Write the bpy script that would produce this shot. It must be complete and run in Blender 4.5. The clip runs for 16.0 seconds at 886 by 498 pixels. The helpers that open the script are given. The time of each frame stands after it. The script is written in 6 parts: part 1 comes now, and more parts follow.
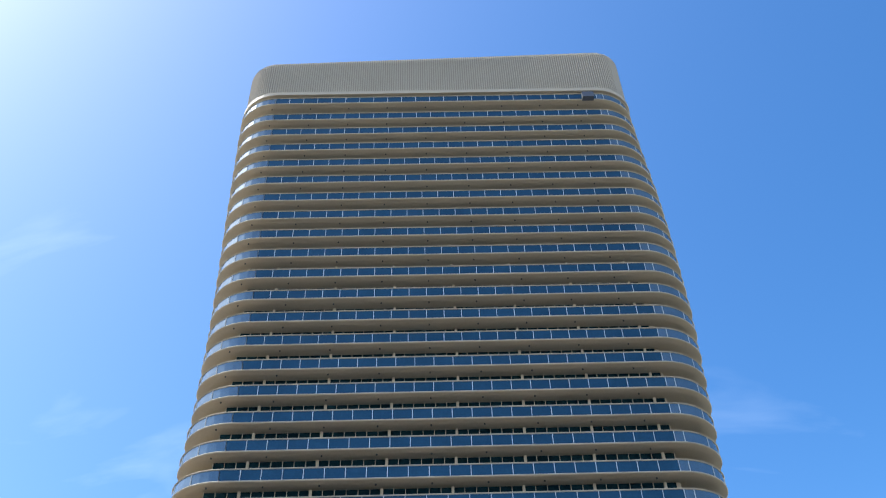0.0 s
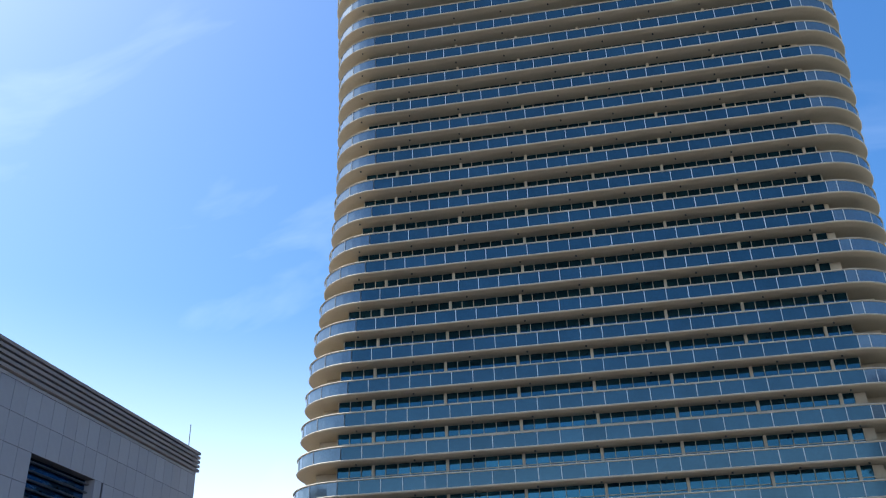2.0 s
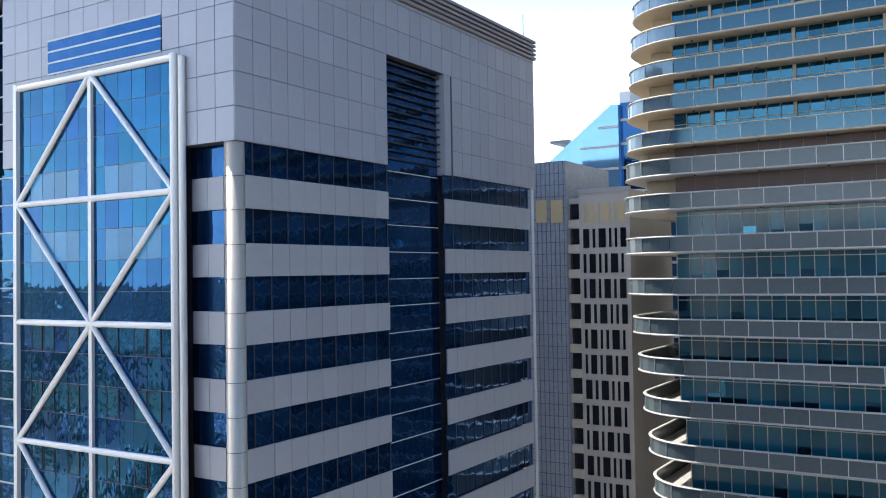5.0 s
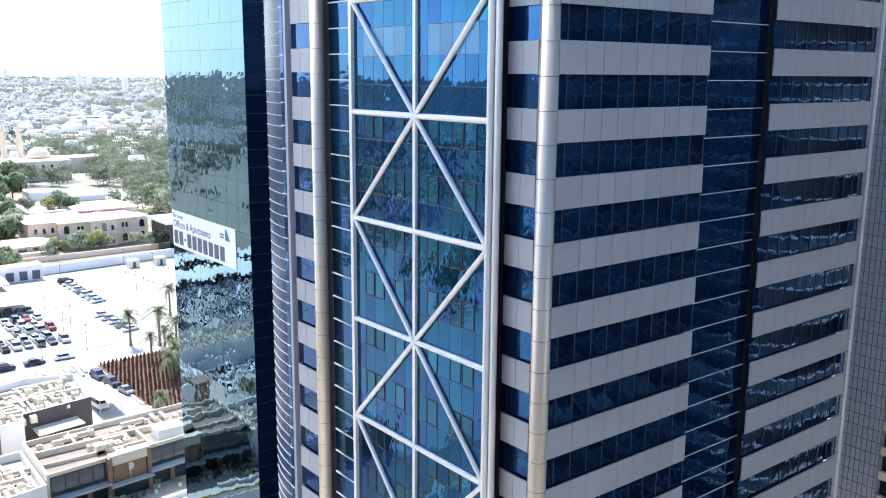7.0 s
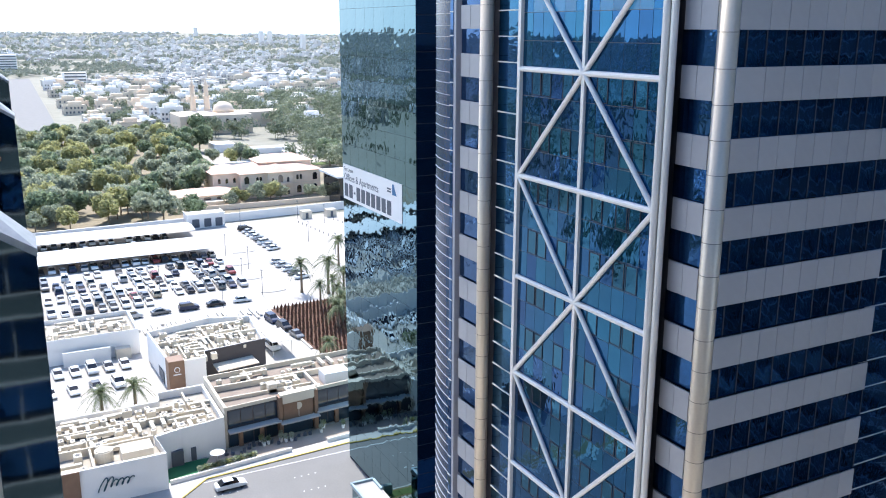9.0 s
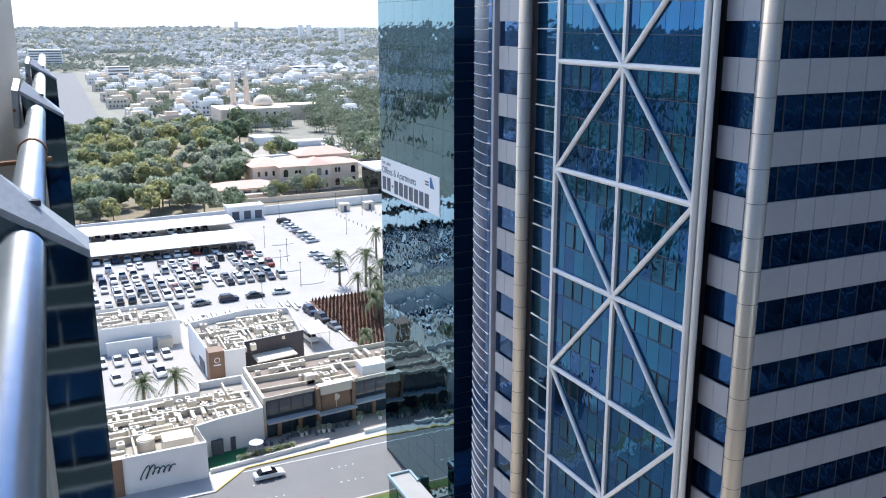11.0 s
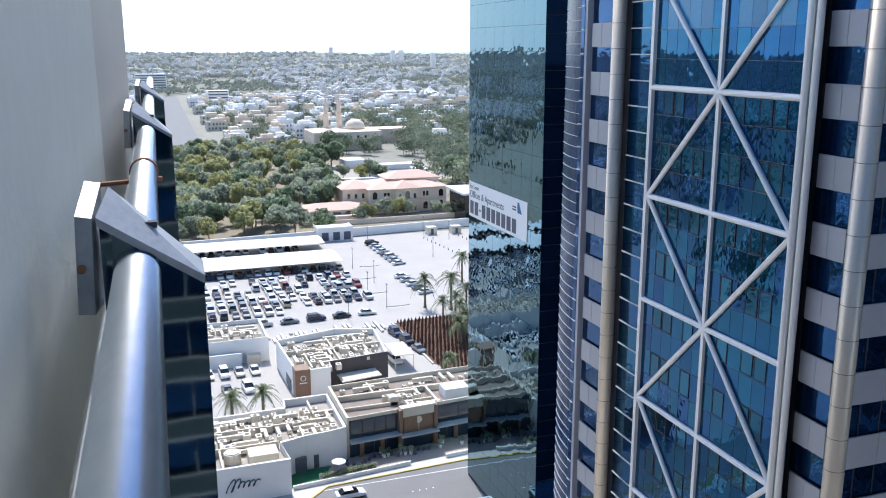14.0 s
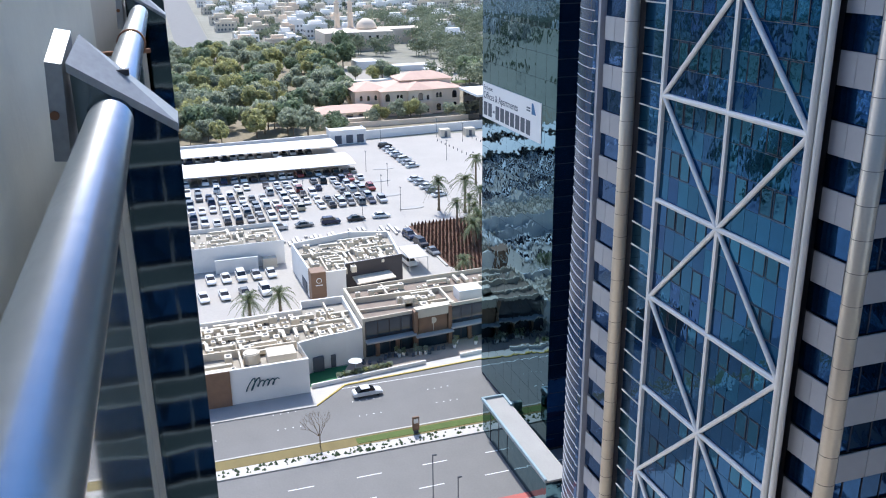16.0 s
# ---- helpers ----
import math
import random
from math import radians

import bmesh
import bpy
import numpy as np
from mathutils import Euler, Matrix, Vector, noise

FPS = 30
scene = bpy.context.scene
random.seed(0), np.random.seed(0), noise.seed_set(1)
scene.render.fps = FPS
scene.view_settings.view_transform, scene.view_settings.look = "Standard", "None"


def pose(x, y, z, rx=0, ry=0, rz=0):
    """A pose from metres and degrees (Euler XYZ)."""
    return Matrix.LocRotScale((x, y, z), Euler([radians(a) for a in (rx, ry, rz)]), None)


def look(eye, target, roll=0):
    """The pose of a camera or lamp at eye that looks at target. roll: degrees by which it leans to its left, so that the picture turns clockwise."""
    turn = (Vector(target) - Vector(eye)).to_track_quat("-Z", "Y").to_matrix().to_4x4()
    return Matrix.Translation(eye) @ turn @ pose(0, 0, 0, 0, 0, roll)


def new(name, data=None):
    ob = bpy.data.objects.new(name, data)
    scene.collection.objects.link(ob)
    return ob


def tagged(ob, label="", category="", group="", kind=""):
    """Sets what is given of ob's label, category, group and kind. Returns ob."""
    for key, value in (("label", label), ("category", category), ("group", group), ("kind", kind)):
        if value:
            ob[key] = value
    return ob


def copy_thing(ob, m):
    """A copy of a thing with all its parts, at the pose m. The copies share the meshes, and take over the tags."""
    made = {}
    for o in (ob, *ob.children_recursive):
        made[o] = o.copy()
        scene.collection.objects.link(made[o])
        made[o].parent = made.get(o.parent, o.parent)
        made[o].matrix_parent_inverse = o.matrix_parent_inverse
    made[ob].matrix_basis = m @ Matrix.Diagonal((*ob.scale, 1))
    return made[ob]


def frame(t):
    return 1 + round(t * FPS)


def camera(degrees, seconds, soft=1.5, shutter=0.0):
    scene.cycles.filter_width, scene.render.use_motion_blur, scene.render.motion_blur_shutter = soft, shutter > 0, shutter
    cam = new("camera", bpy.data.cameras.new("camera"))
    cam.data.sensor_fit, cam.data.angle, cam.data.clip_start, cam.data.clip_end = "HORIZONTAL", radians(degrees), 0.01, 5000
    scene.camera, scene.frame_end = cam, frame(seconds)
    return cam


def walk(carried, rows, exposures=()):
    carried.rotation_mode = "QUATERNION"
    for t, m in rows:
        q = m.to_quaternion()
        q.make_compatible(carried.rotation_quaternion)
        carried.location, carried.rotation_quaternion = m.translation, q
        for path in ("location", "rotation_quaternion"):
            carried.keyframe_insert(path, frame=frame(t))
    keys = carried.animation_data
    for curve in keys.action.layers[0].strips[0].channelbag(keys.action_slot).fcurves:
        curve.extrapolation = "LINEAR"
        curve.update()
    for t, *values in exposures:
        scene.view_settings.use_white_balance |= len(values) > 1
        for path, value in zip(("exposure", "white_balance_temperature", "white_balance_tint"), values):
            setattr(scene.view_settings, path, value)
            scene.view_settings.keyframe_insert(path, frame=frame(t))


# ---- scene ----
cam = camera(53.4, 16.0, soft=1.1)
PATH = [
    (0, (0.023, 0.040, 66.016), (1.71, 72.73, 134.67), -1.97),
    (0.5, (0.026, 0.039, 65.999), (-0.92, 76.09, 130.92), -2.03),
    (1, (0.028, 0.039, 65.998), (-4.56, 79.77, 126.18), -1.98),
    (1.5, (0.031, 0.038, 65.995), (-9.64, 84.21, 119.11), -1.94),
    (2, (0.033, 0.040, 66.001), (-14.76, 87.30, 112.55), -1.93),
    (2.5, (0.043, 0.044, 66.007), (-20.99, 90.17, 103.89), -1.83),
    (3, (0.057, 0.038, 65.996), (-25.69, 91.26, 97.87), -1.71),
    (3.5, (0.046, 0.041, 66.002), (-30.62, 92.08, 90.26), -1.52),
    (4, (0.023, 0.039, 65.998), (-39.37, 90.49, 82.33), -1.21),
    (4.5, (0.011, 0.039, 65.999), (-46.98, 88.02, 73.11), -1.12),
    (5, (0.017, 0.040, 65.999), (-52.68, 84.98, 68.77), -0.92),
    (5.2, (0.023, 0.042, 66.000), (-56.89, 82.25, 64.55), -0.83),
    (7.3, (0.058, 0.039, 66.007), (-79.55, 56.86, 45.20), 0.19),
    (7.5, (0.082, 0.042, 66.004), (-81.49, 54.02, 45.21), 0.20),
    (8, (0.130, 0.044, 66.002), (-82.66, 51.70, 44.15), 0.26),
    (8.5, (0.107, 0.043, 65.998), (-85.25, 46.60, 42.63), 0.23),
    (9, (0.035, 0.035, 65.976), (-86.04, 44.80, 41.74), 0.21),
    (11.5, (0.049, 0.017, 65.997), (-87.96, 40.34, 40.95), -0.14),
    (12, (0.023, 0.002, 65.995), (-88.23, 39.83, 41.00), -0.02),
    (12.5, (-0.029, -0.003, 65.996), (-89.54, 37.59, 42.01), -0.11),
    (13, (-0.042, 0.000, 65.988), (-90.65, 35.47, 42.95), -0.06),
    (13.5, (-0.052, 0.003, 65.984), (-91.77, 32.95, 43.56), -0.12),
    (14, (-0.061, 0.005, 65.982), (-92.10, 32.12, 43.69), -0.12),
    (14.5, (-0.054, 0.003, 65.989), (-92.53, 31.49, 44.60), -0.09),
    (15, (-0.040, 0.007, 65.979), (-92.82, 30.38, 44.32), -0.17),
    (15.5, (-0.019, 0.034, 65.939), (-91.56, 29.02, 38.03), -0.42),
    (16, (-0.010, 0.049, 65.911), (-89.72, 29.62, 33.07), -0.65),
]
walk(cam, [(t, look(eye, target, roll)) for t, eye, target, roll in PATH],
     exposures=[(0, 0.56, 5950, 8), (2, 0.44, 5980, 9), (3, 0.3, 6100, 10), (3.6, 0.35, 6180, 10), (4.3, 0.6, 6300, 10), (5.2, 1.1, 6350, 10), (7.3, 1.27, 6150, 10), (8.6, 1.02, 6080, 10), (9.2, 0.8, 6050, 10), (11.3, 0.56, 5950, 10), (16, 0.36, 5900, 10)])

# ---- light ----
SUN = Vector((-0.573, 0.03, 0.82)).normalized()
world = bpy.data.worlds.new("sky_world")
scene.world = world
world.use_nodes = True
wn, wl = world.node_tree.nodes, world.node_tree.links
sky = wn.new("ShaderNodeTexSky")
sky.sky_type, sky.sun_disc = "NISHITA", False
sky.sun_elevation, sky.sun_rotation = radians(55), radians(-88)
sky.air_density, sky.dust_density, sky.ozone_density = 1.0, 2.0, 3.0
# thin cirrus, the same all round the sky
coord = wn.new("ShaderNodeTexCoord")
stretch = wn.new("ShaderNodeMapping")
stretch.inputs["Rotation"].default_value = (0.3, 0.5, 0.4)
stretch.inputs["Scale"].default_value = (1.0, 5.5, 3.6)
wisps = wn.new("ShaderNodeTexNoise")
wisps.inputs["Scale"].default_value, wisps.inputs["Detail"].default_value = 1.6, 8
wisps.inputs["Distortion"].default_value = 0.6
ramp = wn.new("ShaderNodeValToRGB")
ramp.color_ramp.elements[0].position, ramp.color_ramp.elements[1].position = 0.62, 1.0
ramp.color_ramp.elements[1].color = (0.34, 0.34, 0.34, 1)
cloud = wn.new("ShaderNodeMixRGB")
cloud.inputs[2].default_value = (7.5, 8.0, 8.6, 1)
bg = wn["Background"]
wl.new(coord.outputs["Generated"], stretch.inputs[0])
wl.new(stretch.outputs[0], wisps.inputs[0])
wl.new(wisps.outputs[0], ramp.inputs[0])
wl.new(ramp.outputs[0], cloud.inputs[0])
vivid = wn.new("ShaderNodeHueSaturation")
vivid.inputs["Saturation"].default_value = 1.3
# pale haze low over the horizon, all round
split, low, haze = wn.new("ShaderNodeSeparateXYZ"), wn.new("ShaderNodeMapRange"), wn.new("ShaderNodeMixRGB")
low.inputs[1].default_value, low.inputs[2].default_value = 0.0, 0.42
low.inputs[3].default_value, low.inputs[4].default_value = 0.85, 0.0
low.interpolation_type = "SMOOTHSTEP"
haze.inputs[2].default_value = (8.2, 8.8, 9.4, 1)
wl.new(coord.outputs["Generated"], split.inputs[0])
wl.new(split.outputs[2], low.inputs[0])
wl.new(low.outputs[0], haze.inputs[0])
wl.new(sky.outputs[0], vivid.inputs["Color"])
wl.new(vivid.outputs[0], haze.inputs[1])
wl.new(haze.outputs[0], cloud.inputs[1])
wl.new(cloud.outputs[0], bg.inputs[0])
bg.inputs[1].default_value = 0.17
sun = new("sun", bpy.data.lights.new("sun", "SUN"))
sun.data.energy, sun.data.angle, sun.data.color = 4.2, radians(0.5), (1.0, 0.95, 0.88)
sun.matrix_world = look(SUN * 300, (0, 0, 0))


# ---- materials ----
def mat(name, col, rough=0.6, metal=0.0, ior=1.45, var=0.12, scale=1.0, bump=0.0, bscale=None, rand=0.0, col2=None, spec=0.5, hue=0.0):
    """A surface with colour variation at two scales, a little relief and, if rand, a shift from piece to piece."""
    m = bpy.data.materials.new(name)
    m.use_nodes = True
    n, l = m.node_tree.nodes, m.node_tree.links
    b = n["Principled BSDF"]
    b.inputs["Roughness"].default_value, b.inputs["Metallic"].default_value = rough, metal
    b.inputs["IOR"].default_value = ior
    b.inputs["Specular IOR Level"].default_value = spec
    tc = n.new("ShaderNodeTexCoord")
    big, fine = n.new("ShaderNodeTexNoise"), n.new("ShaderNodeTexNoise")
    big.inputs["Scale"].default_value, big.inputs["Detail"].default_value = 0.35 * scale, 3
    fine.inputs["Scale"].default_value, fine.inputs["Detail"].default_value = 6 * scale, 6
    for t in (big, fine):
        l.new(tc.outputs["Object"], t.inputs["Vector"])
    add = n.new("ShaderNodeMath")
    add.operation = "MULTIPLY_ADD"
    add.inputs[1].default_value, add.inputs[2].default_value = 0.5, 0.0
    l.new(fine.outputs[0], add.inputs[0])
    half = n.new("ShaderNodeMath")
    half.operation = "MULTIPLY_ADD"
    half.inputs[1].default_value = 0.5
    l.new(big.outputs[0], half.inputs[0])
    l.new(add.outputs[0], half.inputs[2])
    mix = n.new("ShaderNodeMixRGB")
    dark = [c * (1 - 2 * var) for c in col]
    light = col2 or [min(0.95, c * (1 + 2 * var)) for c in col]
    mix.inputs[1].default_value, mix.inputs[2].default_value = (*dark, 1), (*light, 1)
    l.new(half.outputs[0], mix.inputs[0])
    out = mix.outputs[0]
    if rand:
        info, hsv = n.new("ShaderNodeObjectInfo"), n.new("ShaderNodeHueSaturation")
        rng = n.new("ShaderNodeMapRange")
        rng.inputs[3].default_value, rng.inputs[4].default_value = 1 - rand, 1 + rand
        l.new(info.outputs["Random"], rng.inputs[0])
        l.new(rng.outputs[0], hsv.inputs["Value"])
        l.new(out, hsv.inputs["Color"])
        if hue:
            turn = n.new("ShaderNodeMapRange")
            mul, fract = n.new("ShaderNodeMath"), n.new("ShaderNodeMath")
            mul.operation, fract.operation = "MULTIPLY", "FRACT"
            mul.inputs[1].default_value = 17.3
            turn.inputs[3].default_value, turn.inputs[4].default_value = 0.5 - hue, 0.5 + hue * 0.4
            l.new(info.outputs["Random"], mul.inputs[0])
            l.new(mul.outputs[0], fract.inputs[0])
            l.new(fract.outputs[0], turn.inputs[0])
            l.new(turn.outputs[0], hsv.inputs["Hue"])
        out = hsv.outputs[0]
    l.new(out, b.inputs["Base Color"])
    if bump:
        bn, nt = n.new("ShaderNodeBump"), n.new("ShaderNodeTexNoise")
        nt.inputs["Scale"].default_value, nt.inputs["Detail"].default_value = bscale or 8 * scale, 3
        l.new(tc.outputs["Object"], nt.inputs["Vector"])
        l.new(nt.outputs[0], bn.inputs["Height"])
        bn.inputs["Strength"].default_value, bn.inputs["Distance"].default_value = 1.0, bump
        l.new(bn.outputs[0], b.inputs["Normal"])
    return m


def island(name, cols, rough=0.7, thin=0.0):
    """A colour picked from a range for each loose piece of a joined mesh."""
    m = mat(name, cols[0], rough)
    n, l = m.node_tree.nodes, m.node_tree.links
    g, r = n.new("ShaderNodeNewGeometry"), n.new("ShaderNodeValToRGB")
    r.color_ramp.elements[0].color, r.color_ramp.elements[1].color = (*cols[0], 1), (*cols[-1], 1)
    for i, c in enumerate(cols[1:-1]):
        e = r.color_ramp.elements.new((i + 1) / (len(cols) - 1))
        e.color = (*c, 1)
    l.new(g.outputs["Random Per Island"], r.inputs[0])
    nt, mx = n.new("ShaderNodeTexNoise"), n.new("ShaderNodeMixRGB")
    nt.inputs["Scale"].default_value = 0.8
    mx.blend_type, mx.inputs[0].default_value = "MULTIPLY", 0.35
    l.new(r.outputs[0], mx.inputs[1])
    l.new(nt.outputs[0], mx.inputs[2])
    l.new(mx.outputs[0], n["Principled BSDF"].inputs["Base Color"])
    if thin:
        # light that passes through thin leaves
        tl, ms = n.new("ShaderNodeBsdfTranslucent"), n.new("ShaderNodeMixShader")
        ms.inputs[0].default_value = thin
        l.new(mx.outputs[0], tl.inputs["Color"])
        l.new(n["Principled BSDF"].outputs[0], ms.inputs[1])
        l.new(tl.outputs[0], ms.inputs[2])
        l.new(ms.outputs[0], n["Material Output"].inputs["Surface"])
    return m


cream = mat("cream_cladding", (0.49, 0.415, 0.30), 0.55, var=0.08, scale=0.5)
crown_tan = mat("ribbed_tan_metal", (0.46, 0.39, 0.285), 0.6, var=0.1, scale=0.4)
brown = mat("brown_louvre_panel", (0.15, 0.098, 0.078), 0.5, var=0.15)
t_glass = mat("teal_window_glass", (0.029, 0.108, 0.165), 0.03, metal=0.85, var=0.3, scale=0.6, bump=0.004, bscale=0.6, rand=0.3)
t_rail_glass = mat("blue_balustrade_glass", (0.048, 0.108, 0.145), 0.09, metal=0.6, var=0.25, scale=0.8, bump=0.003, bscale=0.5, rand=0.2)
frost = mat("grey_balustrade_glass", (0.078, 0.104, 0.106), 0.2, ior=1.5, var=0.2, scale=0.8, rand=0.12)
pale_metal = mat("pale_metal_post", (0.55, 0.54, 0.5), 0.4, var=0.05)
panel_grey = mat("grey_aluminium_panel", (0.335, 0.34, 0.37), 0.42, metal=0.15, var=0.05, scale=0.4, rand=0.05)
panel_pale = mat("pale_aluminium_panel", (0.345, 0.345, 0.355), 0.4, metal=0.1, var=0.05, scale=0.4, rand=0.05)
joint = mat("dark_joint", (0.05, 0.05, 0.06), 0.8)
roof_trim = mat("brown_grey_louvre", (0.24, 0.21, 0.2), 0.5)
navy = mat("navy_coated_glass", (0.021, 0.075, 0.19), 0.03, metal=0.9, var=0.35, scale=0.5, bump=0.03, bscale=0.5, rand=0.3)
x_glass = mat("blue_curtain_glass", (0.017, 0.082, 0.2), 0.02, metal=0.92, var=0.2, scale=0.3, bump=0.05, bscale=0.6, rand=0.14, hue=0.022)
vent_glass = mat("teal_opening_light", (0.024, 0.115, 0.2), 0.03, metal=0.9, var=0.2, bump=0.03, bscale=0.6, rand=0.3)
mirror_glass = mat("mirrored_glass", (0.105, 0.205, 0.26), 0.015, metal=1.0, var=0.08, bump=0.055, bscale=0.7)
steel_white = mat("white_painted_steel", (0.68, 0.66, 0.62), 0.35, metal=0.2, var=0.06)
steel_col = mat("satin_steel_column", (0.56, 0.48, 0.37), 0.36, metal=0.35, var=0.08)
teal_blind = mat("teal_window_blind", (0.011, 0.115, 0.155), 0.12, ior=1.5, var=0.15, rand=0.3)
blind = mat("pale_blue_blind", (0.05, 0.23, 0.40), 0.2, ior=1.45, var=0.12, rand=0.2)
stone_grey = mat("grey_stone_cladding", (0.5, 0.455, 0.40), 0.7, var=0.1)
black_glass = mat("black_window_glass", (0.006, 0.008, 0.012), 0.05, ior=1.8, rand=0.3)
gold = mat("tan_screen", (0.56, 0.44, 0.24), 0.5)
sky_glass = mat("light_blue_glass", (0.22, 0.45, 0.66), 0.05, metal=0.6, var=0.2, bump=0.01, bscale=0.4)
# bright reflections of the slim block are put into this pale diffuse colour
silver_glass = mat("silver_blue_glass", (0.42, 0.455, 0.5), 0.08, metal=0.15, var=0.25, scale=0.4, bump=0.01, bscale=0.4)
rail_steel = mat("brushed_steel", (0.88, 0.88, 0.87), 0.26, metal=1.0, var=0.14, scale=9, bump=0.0006, bscale=14)
fin_steel = mat("dark_polished_metal", (0.10, 0.135, 0.165), 0.03, metal=1.0, var=0.15, scale=3, bump=0.0002, bscale=5)
cap_steel = mat("weathered_aluminium", (0.33, 0.345, 0.36), 0.42, metal=0.35, var=0.22, scale=14, bump=0.0004, bscale=40)
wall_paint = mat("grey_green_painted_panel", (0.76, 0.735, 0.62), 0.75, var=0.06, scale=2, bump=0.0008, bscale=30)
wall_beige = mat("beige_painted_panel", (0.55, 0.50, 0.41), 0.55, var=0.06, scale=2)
bal_glass = mat("smoked_green_glass", (0.42, 0.47, 0.44), 0.05, ior=1.5, var=0.08)
bal_glass.node_tree.nodes["Principled BSDF"].inputs["Transmission Weight"].default_value = 0.75
rust = mat("rusty_wire", (0.22, 0.1, 0.05), 0.8)
asphalt = mat("worn_asphalt", (0.185, 0.18, 0.172), 0.85, var=0.12, scale=0.6, bump=0.004, bscale=20)
lot_paving = mat("pale_concrete_paving", (0.40, 0.37, 0.33), 0.85, var=0.12, scale=0.3, bump=0.004, bscale=9)
sand = mat("dry_scrubby_ground", (0.24, 0.23, 0.18), 0.9, var=0.3, scale=0.02, bump=0.02, bscale=1)
paver = mat("white_stone_paving", (0.52, 0.49, 0.45), 0.8, var=0.1, scale=1)
paint_white = mat("white_road_paint", (0.75, 0.75, 0.73), 0.7)
kerb_stone = mat("kerb_stone", (0.48, 0.46, 0.42), 0.8)
kerb_yellow = mat("yellow_kerb_paint", (0.5, 0.38, 0.10), 0.7)
grass = mat("watered_lawn", (0.09, 0.13, 0.03), 0.9, var=0.25, scale=2, bump=0.03, bscale=20)
dry_grass = mat("dry_lawn", (0.19, 0.15, 0.06), 0.9, var=0.2, scale=1.2)
turf = mat("green_artificial_turf", (0.02, 0.12, 0.05), 0.9, var=0.15)
white_wall = mat("white_render", (0.80, 0.775, 0.73), 0.8, var=0.05, bump=0.004, bscale=6)
cream_wall = mat("cream_render", (0.64, 0.56, 0.44), 0.8, var=0.06)
pink_wall = mat("pale_pink_render", (0.74, 0.61, 0.47), 0.8, var=0.06)
pink_roof = mat("terracotta_tile_roof", (0.62, 0.41, 0.31), 0.75, var=0.12, bump=0.03, bscale=3)
dark_wall = mat("dark_grey_facade", (0.05, 0.045, 0.05), 0.5, var=0.15)
timber = mat("brown_timber_cladding", (0.22, 0.13, 0.08), 0.6, var=0.2, scale=2)
gravel = mat("gravel_roof", (0.25, 0.20, 0.16), 0.95, var=0.25, scale=2, bump=0.02, bscale=12)
hvac = mat("off_white_plant_metal", (0.66, 0.585, 0.46), 0.5, var=0.12, rand=0.15)
hvac_dark = mat("dark_fan_grille", (0.07, 0.07, 0.07), 0.6)
fabric = mat("white_shade_fabric", (0.78, 0.77, 0.74), 0.8, var=0.04)
trunk_mat = mat("palm_bark", (0.20, 0.15, 0.10), 0.9, var=0.3, scale=3, bump=0.03)
palm_leaf = mat("dusty_palm_frond", (0.15, 0.175, 0.075), 0.6, var=0.25)
leaf = [island("grey_green_leaves", [(0.35, 0.39, 0.28), (0.45, 0.49, 0.35), (0.53, 0.56, 0.41)], thin=0.6),
        island("dark_green_leaves", [(0.19, 0.25, 0.15), (0.27, 0.34, 0.20), (0.34, 0.41, 0.25)], thin=0.6),
        island("yellow_green_leaves", [(0.40, 0.41, 0.18), (0.50, 0.49, 0.22), (0.58, 0.56, 0.29)], thin=0.6)]
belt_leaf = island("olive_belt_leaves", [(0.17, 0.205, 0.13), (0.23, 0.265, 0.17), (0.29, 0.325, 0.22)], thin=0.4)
# distance haze is put into these leaves as a paler, greyer green
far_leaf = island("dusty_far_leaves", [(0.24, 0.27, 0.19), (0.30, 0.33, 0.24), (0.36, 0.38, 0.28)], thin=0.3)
roof_dust = mat("dusty_roof_screed", (0.36, 0.325, 0.27), 0.9, var=0.2, scale=1.5, bump=0.01, bscale=6)
# crown body between the ribs: the grooves' shade is put into its tan
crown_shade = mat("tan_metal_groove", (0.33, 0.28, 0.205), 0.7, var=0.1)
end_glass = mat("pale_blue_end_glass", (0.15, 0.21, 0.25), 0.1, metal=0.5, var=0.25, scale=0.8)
pale_edge = mat("pale_slab_edge", (0.43, 0.415, 0.38), 0.5, var=0.06, scale=0.5)
pale_window = mat("grey_reflecting_window", (0.11, 0.125, 0.14), 0.2, var=0.1)
bed_soil = mat("red_brown_mulch", (0.13, 0.07, 0.045), 0.95, var=0.25, scale=2)
hedge_red = island("russet_shrub", [(0.10, 0.035, 0.02), (0.17, 0.065, 0.035), (0.13, 0.08, 0.03)])
tyre = mat("black_rubber", (0.02, 0.02, 0.02), 0.8)
car_glass = mat("car_window", (0.01, 0.012, 0.015), 0.05, ior=1.6)
ink_grey = mat("grey_sign_ink", (0.09, 0.10, 0.12), 0.6)
ink_teal = mat("dark_teal_sign_ink", (0.02, 0.07, 0.09), 0.5)
ink_blue = mat("blue_sign_ink", (0.03, 0.14, 0.3), 0.5)
concrete = mat("plain_concrete", (0.38, 0.37, 0.35), 0.85, var=0.1)


